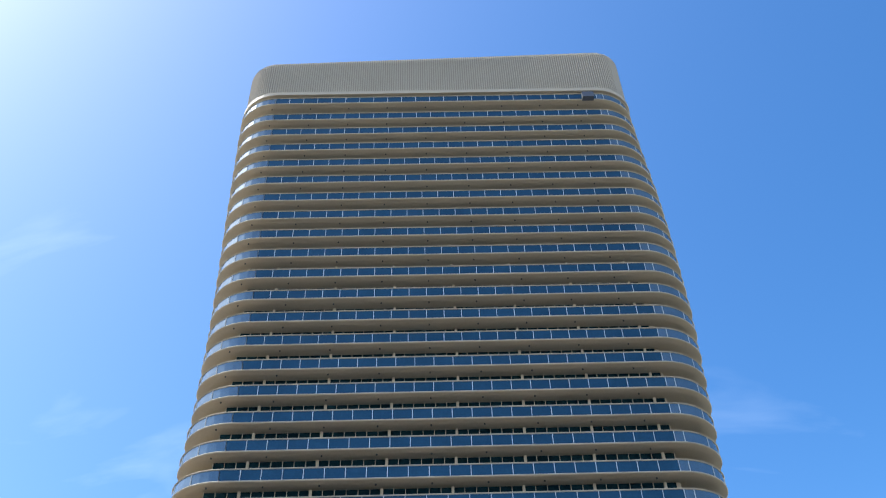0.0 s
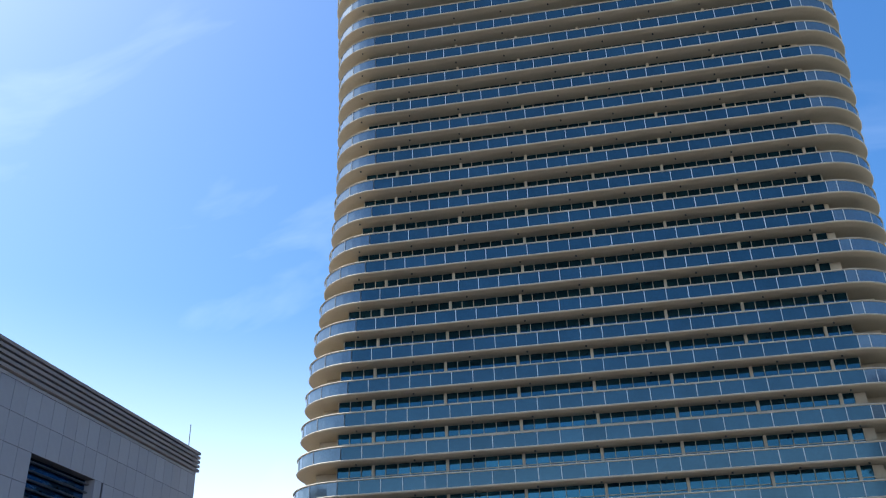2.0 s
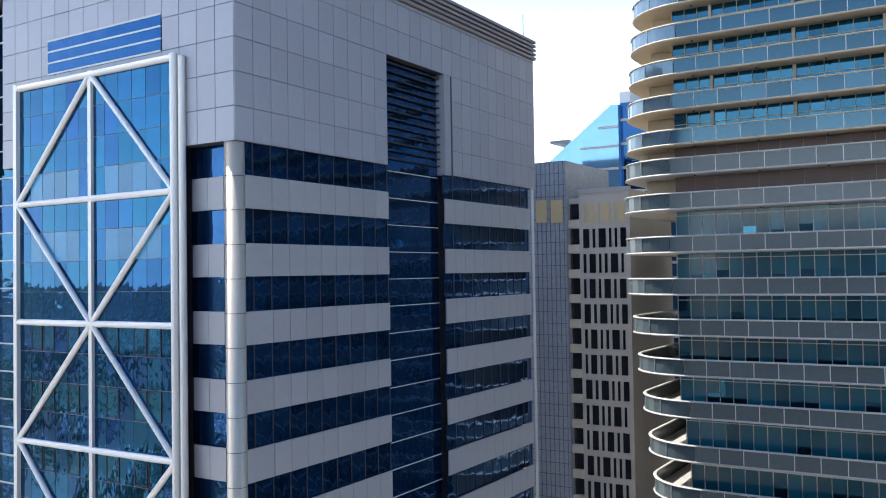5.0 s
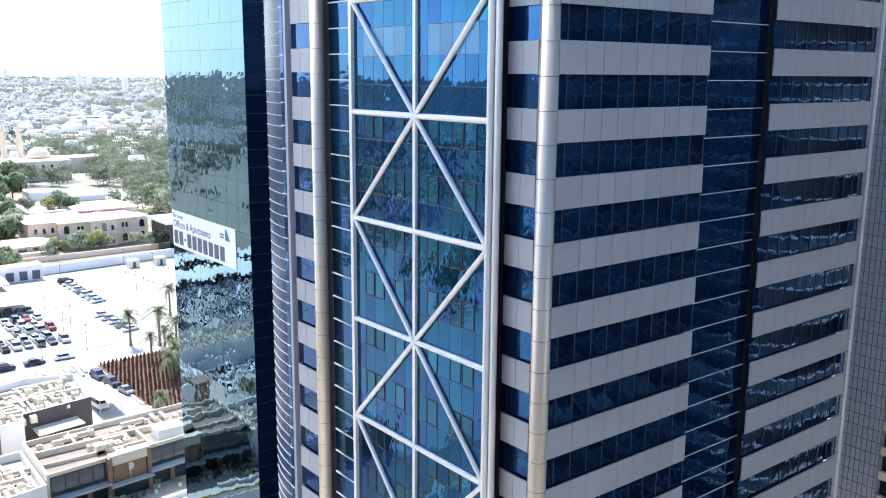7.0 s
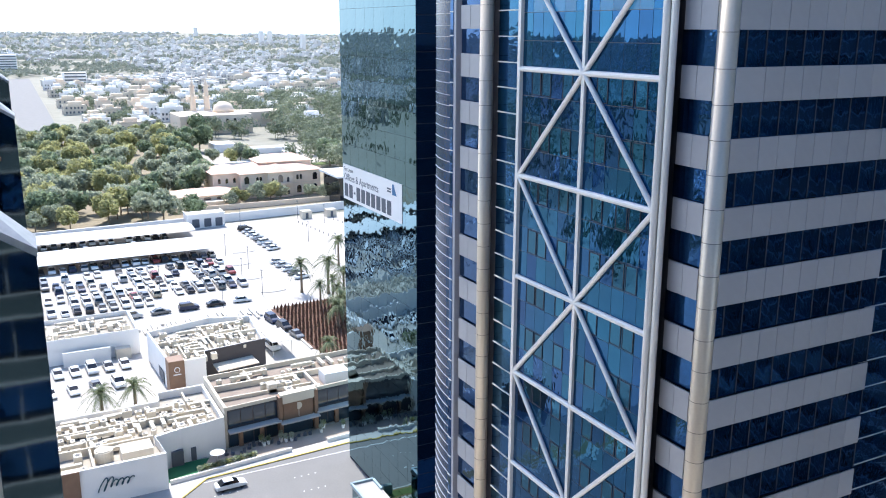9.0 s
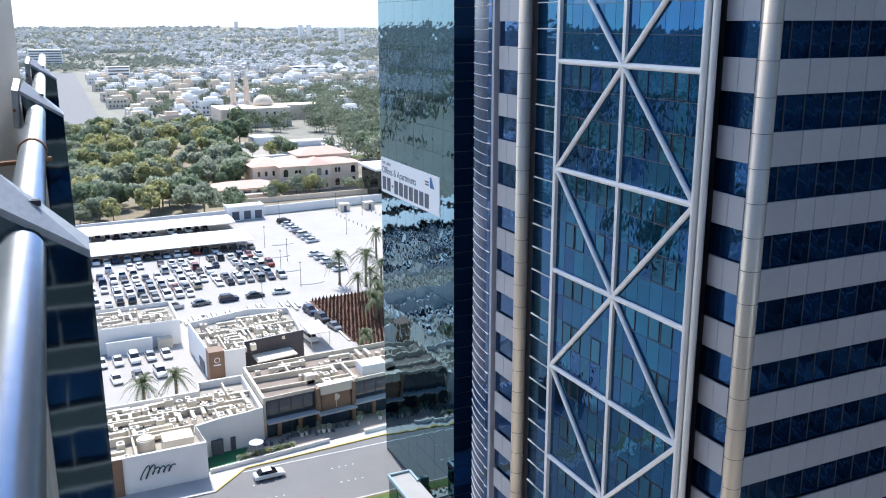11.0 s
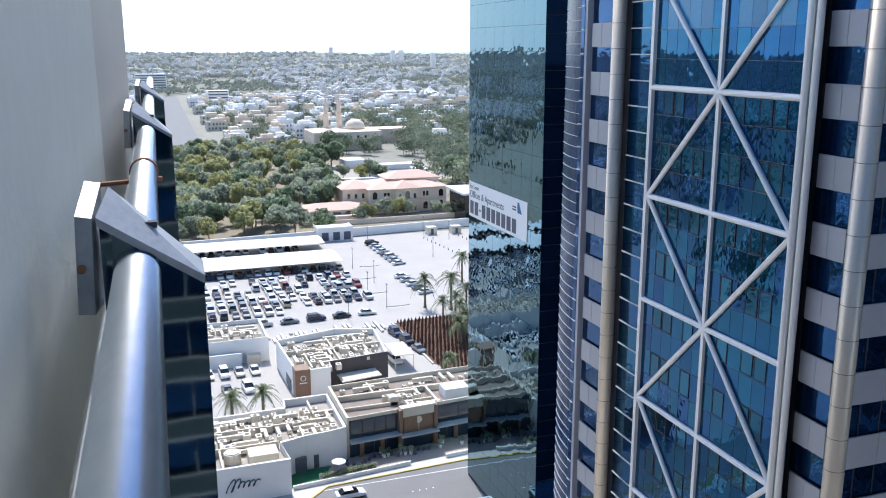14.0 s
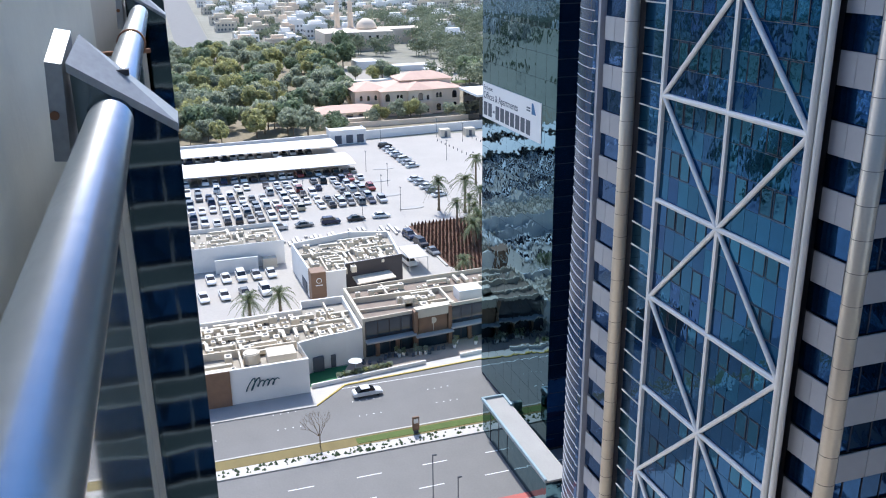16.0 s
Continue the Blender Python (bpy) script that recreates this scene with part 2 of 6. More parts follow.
# ---- mesh tools ----
class Shape:
    """Collects boxes, prisms and sweeps into one mesh."""

    def __init__(self):
        self.v, self.f = [], []

    def poly(self, pts):
        k = len(self.v)
        self.v += [tuple(p) for p in pts]
        self.f.append(tuple(range(k, k + len(pts))))
        return self

    def box(self, x0, x1, y0, y1, z0, z1):
        k = len(self.v)
        self.v += [(x, y, z) for z in (z0, z1) for x, y in ((x0, y0), (x1, y0), (x1, y1), (x0, y1))]
        for q in ((3, 2, 1, 0), (4, 5, 6, 7), (0, 1, 5, 4), (1, 2, 6, 5), (2, 3, 7, 6), (3, 0, 4, 7)):
            self.f.append(tuple(k + i for i in q))
        return self

    def prism(self, pts, z0, z1):
        k, n = len(self.v), len(pts)
        self.v += [(x, y, z0) for x, y in pts] + [(x, y, z1) for x, y in pts]
        self.f += [tuple(range(k + n - 1, k - 1, -1)), tuple(range(k + n, k + 2 * n))]
        self.f += [(k + i, k + (i + 1) % n, k + n + (i + 1) % n, k + n + i) for i in range(n)]
        return self

    def rod(self, a, b, r, n=10, r2=None):
        a, b = Vector(a), Vector(b)
        d = (b - a).normalized()
        u = d.orthogonal().normalized()
        w = d.cross(u)
        k, r2 = len(self.v), r if r2 is None else r2
        for c, q in ((a, r), (b, r2)):
            self.v += [tuple(c + (u * math.cos(i * math.tau / n) + w * math.sin(i * math.tau / n)) * q) for i in range(n)]
        self.f += [(k + i, k + (i + 1) % n, k + n + (i + 1) % n, k + n + i) for i in range(n)]
        self.f += [tuple(range(k + n - 1, k - 1, -1)), tuple(range(k + n, k + 2 * n))]
        return self

    def sweep(self, rings, closed=True, caps=True):
        """Skin between rings of points of equal length; closed: each ring is a loop."""
        k, m = len(self.v), len(rings[0])
        for r in rings:
            self.v += [tuple(p) for p in r]
        for a in range(len(rings) - 1):
            for i in range(m if closed else m - 1):
                j = (i + 1) % m
                self.f.append((k + a * m + i, k + a * m + j, k + (a + 1) * m + j, k + (a + 1) * m + i))
        if closed and caps:
            self.f += [tuple(range(k + m - 1, k - 1, -1)), tuple(range(k + (len(rings) - 1) * m, k + len(rings) * m))]
        return self

    def mesh(self, name, material, smooth=False):
        me = bpy.data.meshes.new(name)
        me.from_pydata(self.v, [], self.f)
        me.materials.append(material)
        if smooth:
            me.polygons.foreach_set("use_smooth", [True] * len(me.polygons))
        me.update()
        return me


def part(name, shape, material, parent=None, label="", smooth=False):
    ob = new(name, shape.mesh(name, material, smooth))
    if parent:
        ob.parent = parent
    if label:
        ob["label"] = label
    return ob


def shared(name, me, parent, loc, scale=(1, 1, 1), rot=(0, 0, 0)):
    ob = new(name, me)
    ob.parent, ob.location, ob.scale, ob.rotation_euler = parent, loc, scale, rot
    return ob


def thing(name, label, category, group="", loc=(0, 0, 0), rz=0.0, kind=""):
    ob = new(name)
    ob.location, ob.rotation_euler = loc, (0, 0, rz)
    return tagged(ob, label, category, group, kind)


def bevel_box(x0, x1, y0, y1, z0, z1, b):
    """A box whose upright edges and top are rounded off by b."""
    s = Shape()
    def ring(z, d):
        return [(x0 + d + b, y0 + d, z), (x1 - d - b, y0 + d, z), (x1 - d, y0 + d + b, z), (x1 - d, y1 - d - b, z),
                (x1 - d - b, y1 - d, z), (x0 + d + b, y1 - d, z), (x0 + d, y1 - d - b, z), (x0 + d, y0 + d + b, z)]
    return s.sweep([ring(z0, 0), ring(z1 - b, 0), ring(z1, b * 0.8)])


def lerp(table, z):
    return float(np.interp(z, [a for a, _ in table], [b for _, b in table]))


# ---- ground, road, lot ----
def rise(x, y):
    """Height of the land: flat near the towers, climbing gently beyond the suburb."""
    return 43.0 * max(0.0, (math.hypot(x, y) - 1300) / 3450) ** 1.25


g = Shape()
dists = (0.001, 300, 600, 1000, 1300, 1600, 2000, 2500, 3000, 3500, 4000, 4400, 4780)
g.sweep([[(d * math.cos(a), d * math.sin(a), rise(d, 0)) for a in [k * math.tau / 64 for k in range(64)]] for d in dists], closed=True, caps=False)
tagged(part("ground", g, sand), "dry sandy ground reaching the horizon", "ground", kind="structure")

tagged(part("parking_lot_paving", Shape().box(-301, -125.5, -120, 125, -0.3, 0.03), lot_paving),
       "sun-bleached pale concrete paving of a large car park", "paving", kind="structure")
road = tagged(part("road", Shape().box(-124.6, -107.6, -500, 500, -0.3, 0.012), asphalt), "worn grey asphalt of a wide street", "road", kind="structure")
road2 = tagged(part("road_near_carriageway", Shape().box(-102.6, -86, -500, 500, -0.3, 0.012), asphalt),
               "worn grey asphalt of the nearer carriageway", "road", kind="structure")
median = thing("median_strip", "planted median strip with lawn and white kerbs", "median", kind="structure")
part("median_bed", Shape().box(-107.3, -105.0, -500, 500, -0.2, 0.12), dry_grass, median, "patchy lawn")
part("lawn", Shape().box(-106.9, -105.4, 22, 120, 0.0, 0.16), grass, median, "green watered lawn")
part("gravel_bed", Shape().box(-104.98, -103.0, -500, 500, -0.2, 0.10), paver, median, "white pebble bed")
ks = Shape().box(-107.6, -107.3, -500, 500, -0.2, 0.18)
part("kerb", ks, kerb_stone, median)
part("kerb", Shape().box(-102.98, -102.62, -500, 500, -0.2, 0.18), kerb_stone, median)
# low clipped shrubs along the pebble bed
sh = Shape()
rnd = random.Random(4)
for i in range(420):
    y, x = rnd.uniform(-60, 60), rnd.uniform(-104.8, -103.2)
    r = rnd.uniform(0.12, 0.3)
    pts = [(x + r * math.cos(a), y + r * math.sin(a), 0.1) for a in (0, 1.26, 2.5, 3.8, 5.0)]
    top = (x, y, 0.1 + r * 1.4)
    for k in range(5):
        sh.poly([pts[k], pts[(k + 1) % 5], top])
tagged(part("shrubs", sh, leaf[1]), "small dark clipped shrubs in white pebbles", "shrubs", kind="stuff")
# dashes and studs
dash = Shape()
for i in range(-14, 22):
    for x in (-92.6, -97.6):
        dash.box(x - 0.08, x + 0.08, i * 9 + (2 if x < -95 else 0), i * 9 + 3.4 + (2 if x < -95 else 0), 0.0, 0.018)
dash.box(-122.3, -122.15, 21, 300, 0, 0.018)
for i in range(-16, 30):
    for x in (-113.0, -117.5):
        for k in range(4):
            y = i * 12 + k * 1.1
            dash.box(x - 0.09, x + 0.09, y - 0.09, y + 0.09, 0, 0.035)
tagged(part("road_markings", dash, paint_white), "white lane dashes and studs on the asphalt", "road marking", kind="structure")

pave = thing("pavement", "stone pavement along the restaurant fronts", "pavement", kind="structure")
part("pavement_slab", Shape().box(-125.5, -118.2, -60, 18.6, -0.3, 0.14), concrete, pave)
part("pavement_slab", Shape().prism([(-125.5, 18.6), (-118.2, 18.6), (-123.3, 24), (-125.0, 50), (-127.0, 110), (-131, 110), (-127, 24)], -0.3, 0.14), paver, pave)
part("kerb", Shape().box(-118.2, -117.9, -60, 18.6, -0.3, 0.17), kerb_stone, pave)
part("kerb", Shape().prism([(-118.2, 18.6), (-117.9, 18.6), (-123.0, 24.1), (-124.7, 50), (-126.7, 110), (-127.0, 110), (-125.0, 50), (-123.3, 24)], -0.3, 0.17), kerb_yellow, pave, "yellow painted kerb")
near_pave = tagged(part("near_plaza_paving", Shape().box(-86, 40, -60, 140, -0.3, 0.13), paver), "white stone plaza paving with a red strip", "paving", kind="structure")
part("red_strip", Shape().box(-87.2, -86.003, 20, 80, -0.3, 0.13), mat("red_paving", (0.45, 0.12, 0.1), 0.8), near_pave, "red paving strip")


# ---- curved residential tower ----
T_LEFT = [(0, -27.5), (30, -28.6), (48, -30.2), (56.6, -31.2), (65, -32.2), (72, -32.5), (82, -32.0), (91, -31.3), (101, -30.4), (114, -28.6), (124, -28.0), (137, -28.0), (146, -28.3), (157, -28.75), (177, -29.4), (190, -29.5)]
T_RIGHT = [(0, 30), (90, 31.1), (107, 32.2), (115, 32.5), (128, 33.4), (138, 34.0), (151, 34.1), (160, 33.9), (170, 33.3), (184, 32.8)]
YF, YG, YB = 84.75, 86.5, 122.0


def outline(z, out, r=6.0, n=9):
    """Plan of a balcony edge at height z, pushed out by out: a path round the front from back left to back right."""
    a, b = lerp(T_LEFT, z) - out, lerp(T_RIGHT, z) + out
    y0, r = YF - out, r + out
    pts = [(a, YB)]
    for i in range(n + 1):
        t = math.pi / 2 * i / n
        pts.append((a + r - r * math.cos(t), y0 + r - r * math.sin(t)))
    x = a + r
    while x + 8.6 < b - r:
        x += 4.3
        pts.append((x, y0))
    for i in range(n + 1):
        t = math.pi / 2 * i / n
        pts.append((b - r + r * math.sin(t), y0 + r - r * math.cos(t)))
    pts.append((b, YB))
    return pts


def band(z, section):
    """Sweep a closed section of (out, z) pairs along the balcony edge."""
    cols = [[(x, y, zz) for x, y in outline(z, o)] for o, zz in section]
    return Shape().sweep([[c[i] for c in cols] for i in range(len(cols[0]))])


RAILS = [45.1, 49.2, 53.4, 57.4, 61.26, 65.2, 69.3, 73.5, 76.9] + [79.7 + 3.436 * k for k in range(11)]
RAILS += [RAILS[-1] + 3.585 * k for k in range(1, 18)] + [179.0]
RAILS = [45.1 - 4.05 * k for k in range(10, 0, -1)] + RAILS
tower = thing("apartment_tower", "tall curved apartment tower with cream balcony bands and blue glass", "tower")
pane_me = Shape().box(-0.5, 0.5, -0.01, 0.01, -0.5, 0.5).mesh("pane", t_glass)
bal_me = Shape().box(-0.5, 0.5, -0.012, 0.012, -0.5, 0.5).mesh("balustrade_pane", t_rail_glass)
frost_me = Shape().box(-0.5, 0.5, -0.012, 0.012, -0.5, 0.5).mesh("balustrade_pane", frost)
far_panes, far_bal, posts, end_bal, end_frost = Shape(), Shape(), Shape(), Shape(), Shape()
blind_me = Shape().box(-0.5, 0.5, -0.004, 0.004, -0.5, 0.5).mesh("blind", teal_blind)
far_blinds = Shape()
rnd = random.Random(11)
GL, GR = -26.3, 26.6
for i, zt in enumerate(RAILS):
    upper = zt > 79
    h = 1.62 if upper else 1.72
    # slab with a bull-nosed edge and a soffit that rises inwards
    zb = zt - h
    sec = [(0.2, zb + 0.2), (0.36, zb + 0.18), (0.42, zb + 0.1), (0.34, zb), (-0.5, zb - 0.06 if upper else zb - 0.03), (-1.9, zb - 0.08), (-1.9, zb + 0.2)]
    edge = cream if upper else pale_edge
    part("balcony_slab", band(zt, sec), edge, tower)
    part("balcony_floor", Shape().prism(outline(zt, -1.85), zb - 0.075, zb + 0.195), edge, tower)
    cap = [(0.08, zt - 0.14), (0.34, zt - 0.15), (0.41, zt - 0.08), (0.34, zt), (0.08, zt)]
    part("balcony_rail", band(zt, cap), edge, tower)
    # balustrade: one pane between posts
    path = outline(zt, 0.27)
    yg = YF - 0.27
    a, b = path[10], path[-11]
    n = max(4, int((b[0] - a[0]) / 2.15))
    step = (b[0] - a[0]) / n
    near = 44 < zt < 92
    gm = frost_me if zt < 79 else bal_me
    for k in range(n + 1):
        x = a[0] + k * step
        posts.box(x - 0.035, x + 0.035, yg - 0.06, yg - 0.01, zb + 0.19, zt - 0.13)
        if k < n:
            if near and k < 14:
                shared("balustrade_pane", gm, tower, (x + step / 2, yg, (zt + zb) / 2 + 0.03), (step - 0.03, 1, h - 0.33))
            else:
                far_bal.box(x + 0.015, x + step - 0.015, yg - 0.012, yg + 0.012, zb + 0.2, zt - 0.14)
    for seq in (path[:11], path[-11:]):
        for p, q in zip(seq[:-1], seq[1:]):
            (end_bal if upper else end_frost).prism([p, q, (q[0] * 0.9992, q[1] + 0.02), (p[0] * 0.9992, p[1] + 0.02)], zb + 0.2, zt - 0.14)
        for p in seq[1::3]:
            posts.box(p[0] - 0.04, p[0] + 0.04, p[1] - 0.06, p[1] + 0.02, zb + 0.19, zt - 0.13)
    # facade behind the balcony, up to the next slab
    top = RAILS[i + 1] - 1.62 if i + 1 < len(RAILS) else zt + 1.5
    base = zb + 0.2
    gl, gr = max(GL, lerp(T_LEFT, zt) + 4.6), lerp(T_RIGHT, zt) - 5.5
    if 73 < zt < 80.5 and i + 1 < len(RAILS) and zt < 79:
        lp_me = Shape().box(0.02, 1.98, YG - 0.05, YG + 0.05, base, top).mesh("louvre_panel", brown)
        x = gl
        while x < gr - 2:
            shared("louvre_panel", lp_me, tower, (x, 0, 0))
            x += 2.0
    else:
        mull = Shape()
        w = 1.27
        n = int((gr - gl) / w)
        for k in range(n + 1):
            x = gl + k * w
            thick = 0.15 if (upper and k % 6 == 3) else 0.032
            mull.box(x - thick, x + thick, YG - 0.1 - thick, YG - 0.03, base, top)
            if k < n:
                if near and k < 20 and not (zt < 79 and rnd.random() < 0.0):
                    shared("window_pane", pane_me, tower, (x + w / 2, YG, (base + top) / 2), (w, 1, top - base), (rnd.gauss(0, 0.004), 0, rnd.gauss(0, 0.006)))
                else:
                    far_panes.box(x, x + w, YG - 0.01, YG + 0.01, base, top)
            if k < n and not upper:
                f = rnd.choice((0.0, 0.45, 0.55, 0.7, 0.85, 1.0, 1.0, 1.0, 1.0))
                if f and near and k < 20:
                    shared("blind", blind_me, tower, (x + w / 2, YG - 0.02, top - (top - base) * f / 2), (w - 0.04, 1, (top - base) * f))
                elif f:
                    far_blinds.box(x + 0.02, x + w - 0.02, YG - 0.023, YG - 0.013, top - (top - base) * f, top)
        if upper:
            mull.box(gl, gr, YG - 0.08, YG - 0.02, base + (top - base) * 0.62, base + (top - base) * 0.62 + 0.09)
        else:
            mull.box(gl, gr, YG - 0.08, YG - 0.02, top - 0.62, top - 0.55)
        part("window_frame", mull, pale_metal if not upper else cream, tower)
    core = Shape()
    if zt > 72:
        core.box(lerp(T_LEFT, zt) + 2.4, gl + 0.02, YG + 2.2, YB - 1, zb - 0.1, top + 0.4)
        core.box(gr - 0.02, lerp(T_RIGHT, zt) - 2.4, YG + 2.2, YB - 1, zb - 0.1, top + 0.4)
    core.box(gl + 0.02, gr - 0.02, YG + 0.06, YB - 1, zb + 0.2, top + 0.4)
    part("inner_wall", core, cream, tower)
part("window_panes", far_panes, t_glass, tower)["kind"] = "stuff"
part("blinds", far_blinds, teal_blind, tower)["kind"] = "stuff"
part("balustrade_panes", far_bal, t_rail_glass, tower)["kind"] = "stuff"
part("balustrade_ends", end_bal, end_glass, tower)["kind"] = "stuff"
part("balustrade_ends", end_frost, frost, tower)["kind"] = "stuff"
part("balustrade_posts", posts, pale_metal, tower)["kind"] = "stuff"
part("base_wall", Shape().box(GL - 3, GR + 3, YF, YB, 0, 6), cream, tower)
# downlights under the slabs
dl = Shape()
for zt in RAILS[10:]:
    for x in range(-24, 30, 6):
        dl.rod((x, 85.3, zt - 1.86), (x, 85.3, zt - 1.72), 0.1, 8)
part("soffit_lamps", dl, hvac_dark, tower)["kind"] = "stuff"
# ribbed crown, drawn in a little and rounded at its upper edge
cr = Shape()
def crown_ring(z, inset):
    lift = 2.3 if z > 186 else 0.0
    return [(x, y, z + lift * (x + 28) / 60) for x, y in outline(175, -inset, 5.0)]
zs = [(180.2, 0.35), (184, 0.3), (188.2, 0.36), (189.2, 0.55), (189.7, 1.1)]
cr.sweep([crown_ring(z, d) for z, d in zs], closed=True, caps=True)
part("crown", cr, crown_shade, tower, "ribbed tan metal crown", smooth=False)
ribs = Shape()
def along(path, step):
    out, left = [], 0.0
    for p, q in zip(path[:-1], path[1:]):
        d = math.hypot(q[0] - p[0], q[1] - p[1])
        while left < d:
            out.append((p[0] + (q[0] - p[0]) * left / d, p[1] + (q[1] - p[1]) * left / d))
            left += step
        left -= d
    return out
for x, y in along(outline(175, -0.22, 5.0, 24)[1:-1], 0.36):
    ribs.box(x - 0.1, x + 0.1, y - 0.05, y + 0.3, 180.6, 188.75 + 2.3 * (x + 28) / 60)
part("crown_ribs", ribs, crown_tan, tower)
part("crown_base", band(175, [(0.35, 179.75), (0.4, 180.4), (0.1, 180.7), (-2, 180.7), (-2, 179.75)]), cream, tower)
part("cleaning_cradle", Shape().box(24.6, 26.4, 83.6, 84.5, 177.2, 178.4), ink_grey, tower, "grey window-cleaning cradle")


# ---- striped office tower with the braced front ----
office = thing("office_tower", "grey panelled office tower with navy window bands and white bracing", "tower")
XR, YL, YE = -38.6, 38.6, 80.1
Z0, Z1, PITCH, WH = 74.3, 87.25, 4.2, 2.05
back = Shape()
back.box(XR - 1.0, XR - 0.06, YL + 0.06, 54.5, Z0, Z1).box(XR - 1.0, XR - 0.06, 63.9, YE, Z0, Z1).box(XR - 1.0, XR - 0.06, 54.5, 63.9, 82.8, Z1)
back.box(-62.5, XR - 1.0, YL + 0.06, YE, 80.2, Z1).box(-43.3, XR - 1.0, YL + 0.06, YE, Z0, 80.2).box(-62.5, -43.3, YL + 1.2, YE, Z0, 80.2)
back.box(-62.5, -60.6, YL + 0.06, YL + 1.2, Z0, 80.2).box(-72.6, -66.0, YL + 0.2, YE, Z0, Z1).box(-66.0, -62.5, YL + 2.0, YE, 70, Z1 - 1)
upper = part("upper_wall", back, joint, office, "blind upper storeys clad in grey panels")
pan_r = bevel_box(-0.06, 0, -0.78, 0.78, -1.04, 1.04, 0.012).mesh("wall_panel", panel_grey)
pan_l = bevel_box(-0.78, 0.78, -0.06, 0, -1.04, 1.04, 0.012).mesh("wall_panel", panel_grey)
rows = [Z0 + 1.06 + 2.12 * k for k in range(6)]
ncol = 26
for z in rows:
    for k in range(ncol):
        y = YL + 0.8 + k * 1.596
        if 53.9 < y < 64.2 and z < 82.2:
            continue
        shared("wall_panel", pan_r, upper, (XR, y, z))
    for k in range(15):
        x = XR - 0.86 - k * 1.596
        if z < 79.4 and -60.8 < x < -43.0:
            continue
        if -57.0 < x < -45.0 and 80.4 < z < 83.2:
            continue
        shared("wall_panel", pan_l, upper, (x, YL + 0.06, z))
    for k in range(4):
        shared("wall_panel", pan_l, upper, (-66.85 - k * 1.596, YL + 0.2, z))
rowz = Z0 + 12.72
part("top_fascia", Shape().box(XR - 0.9, XR, YL, YE, rowz + 0.02, Z1 + 0.02).box(-62.5, XR - 0.9, YL, YL + 0.9, rowz + 0.02, Z1 + 0.02), panel_grey, office)
# roof edge of stacked slats
rl = Shape()
for k in range(5):
    z = Z1 + 0.1 + k * 0.42
    rl.box(XR - 0.5, XR + 0.25, YL - 0.25, YE + 0.2, z, z + 0.24).box(-62.6, XR - 0.5, YL - 0.25, YL + 0.5, z, z + 0.24)
part("roof_slats", rl, roof_trim, office, "stacked brown-grey roof slats")
part("roof_slab", Shape().box(-72, XR - 0.3, YL + 0.3, YE - 0.2, Z1, Z1 + 1.8), joint, office)
# louvred recess and the glass shaft under it
rec = part("recess", Shape().box(XR - 1.02, XR - 0.85, 54.5, 62.9, 3, 82.8), navy, office, "dark glazed shaft")
slat_me = Shape().box(-0.25, 0, 0, 8.4, -0.05, 0.05).mesh("slat", mat("dark_louvre", (0.05, 0.06, 0.085), 0.4, metal=0.5))
for k in range(13):
    shared("slat", slat_me, rec, (XR - 0.5, 54.52, 75.0 + k * 0.62))
shaft = Shape()
for k in range(34):
    shaft.box(XR - 0.86, XR - 0.78, 54.6, 62.9, 74 - k * 2.1, 74.06 - k * 2.1)
part("shaft_mullions", shaft, pale_metal, rec)
part("recess_reveal", Shape().box(XR - 0.85, XR - 0.02, 62.9, 63.88, Z0, 82.78), panel_grey, office)
# bands: pale spandrel panels and navy windows
band_r = bevel_box(-0.12, 0, -0.785, 0.785, -WH / 2, WH / 2, 0.02).mesh("spandrel_panel", panel_pale)
band_l = bevel_box(-0.785, 0.785, -0.12, 0, -WH / 2, WH / 2, 0.02).mesh("spandrel_panel", panel_pale)
far_sp, wfr = Shape(), Shape()
NF = 17
for k in range(NF):
    zt = 72.25 - PITCH * k
    zc, gz0, gz1 = zt - WH / 2, zt, zt + PITCH - WH
    if k == 0:
        gz1 = Z0
    for j in range(8):
        shared("spandrel_panel", band_r, office, (XR, 42.6 + j * 1.6, zc))
    shared("spandrel_panel", band_r, office, (XR, 40.6, zc), (1, 1.5, 1))
    for j in range(10):
        y = 63.55 + j * 1.6
        far_sp.box(XR - 0.12, XR, y - 0.785, y + 0.785, zt - WH, zt)
    for j in range(2):
        shared("spandrel_panel", band_l, office, (-40.95 - j * 1.4, YL + 0.75, zc), (0.88, 1, 1))
        shared("spandrel_panel", band_l, office, (-69.3 - j * 1.75, YL + 0.7, zc), (1.08, 1, 1))
    for j in range(10):
        y = 40.3 + j * 1.6
        wfr.box(XR - 0.28, XR - 0.2, y - 0.025, y + 0.025, gz0, gz1)
        wfr.box(XR - 0.28, XR - 0.2, 64.3 + j * 1.6, 64.35 + j * 1.6, gz0, gz1)
pane_r = Shape().box(-0.02, 0, -0.8, 0.8, -0.5, 0.5).mesh("window_pane", navy)
far_win = Shape()
rnd = random.Random(5)
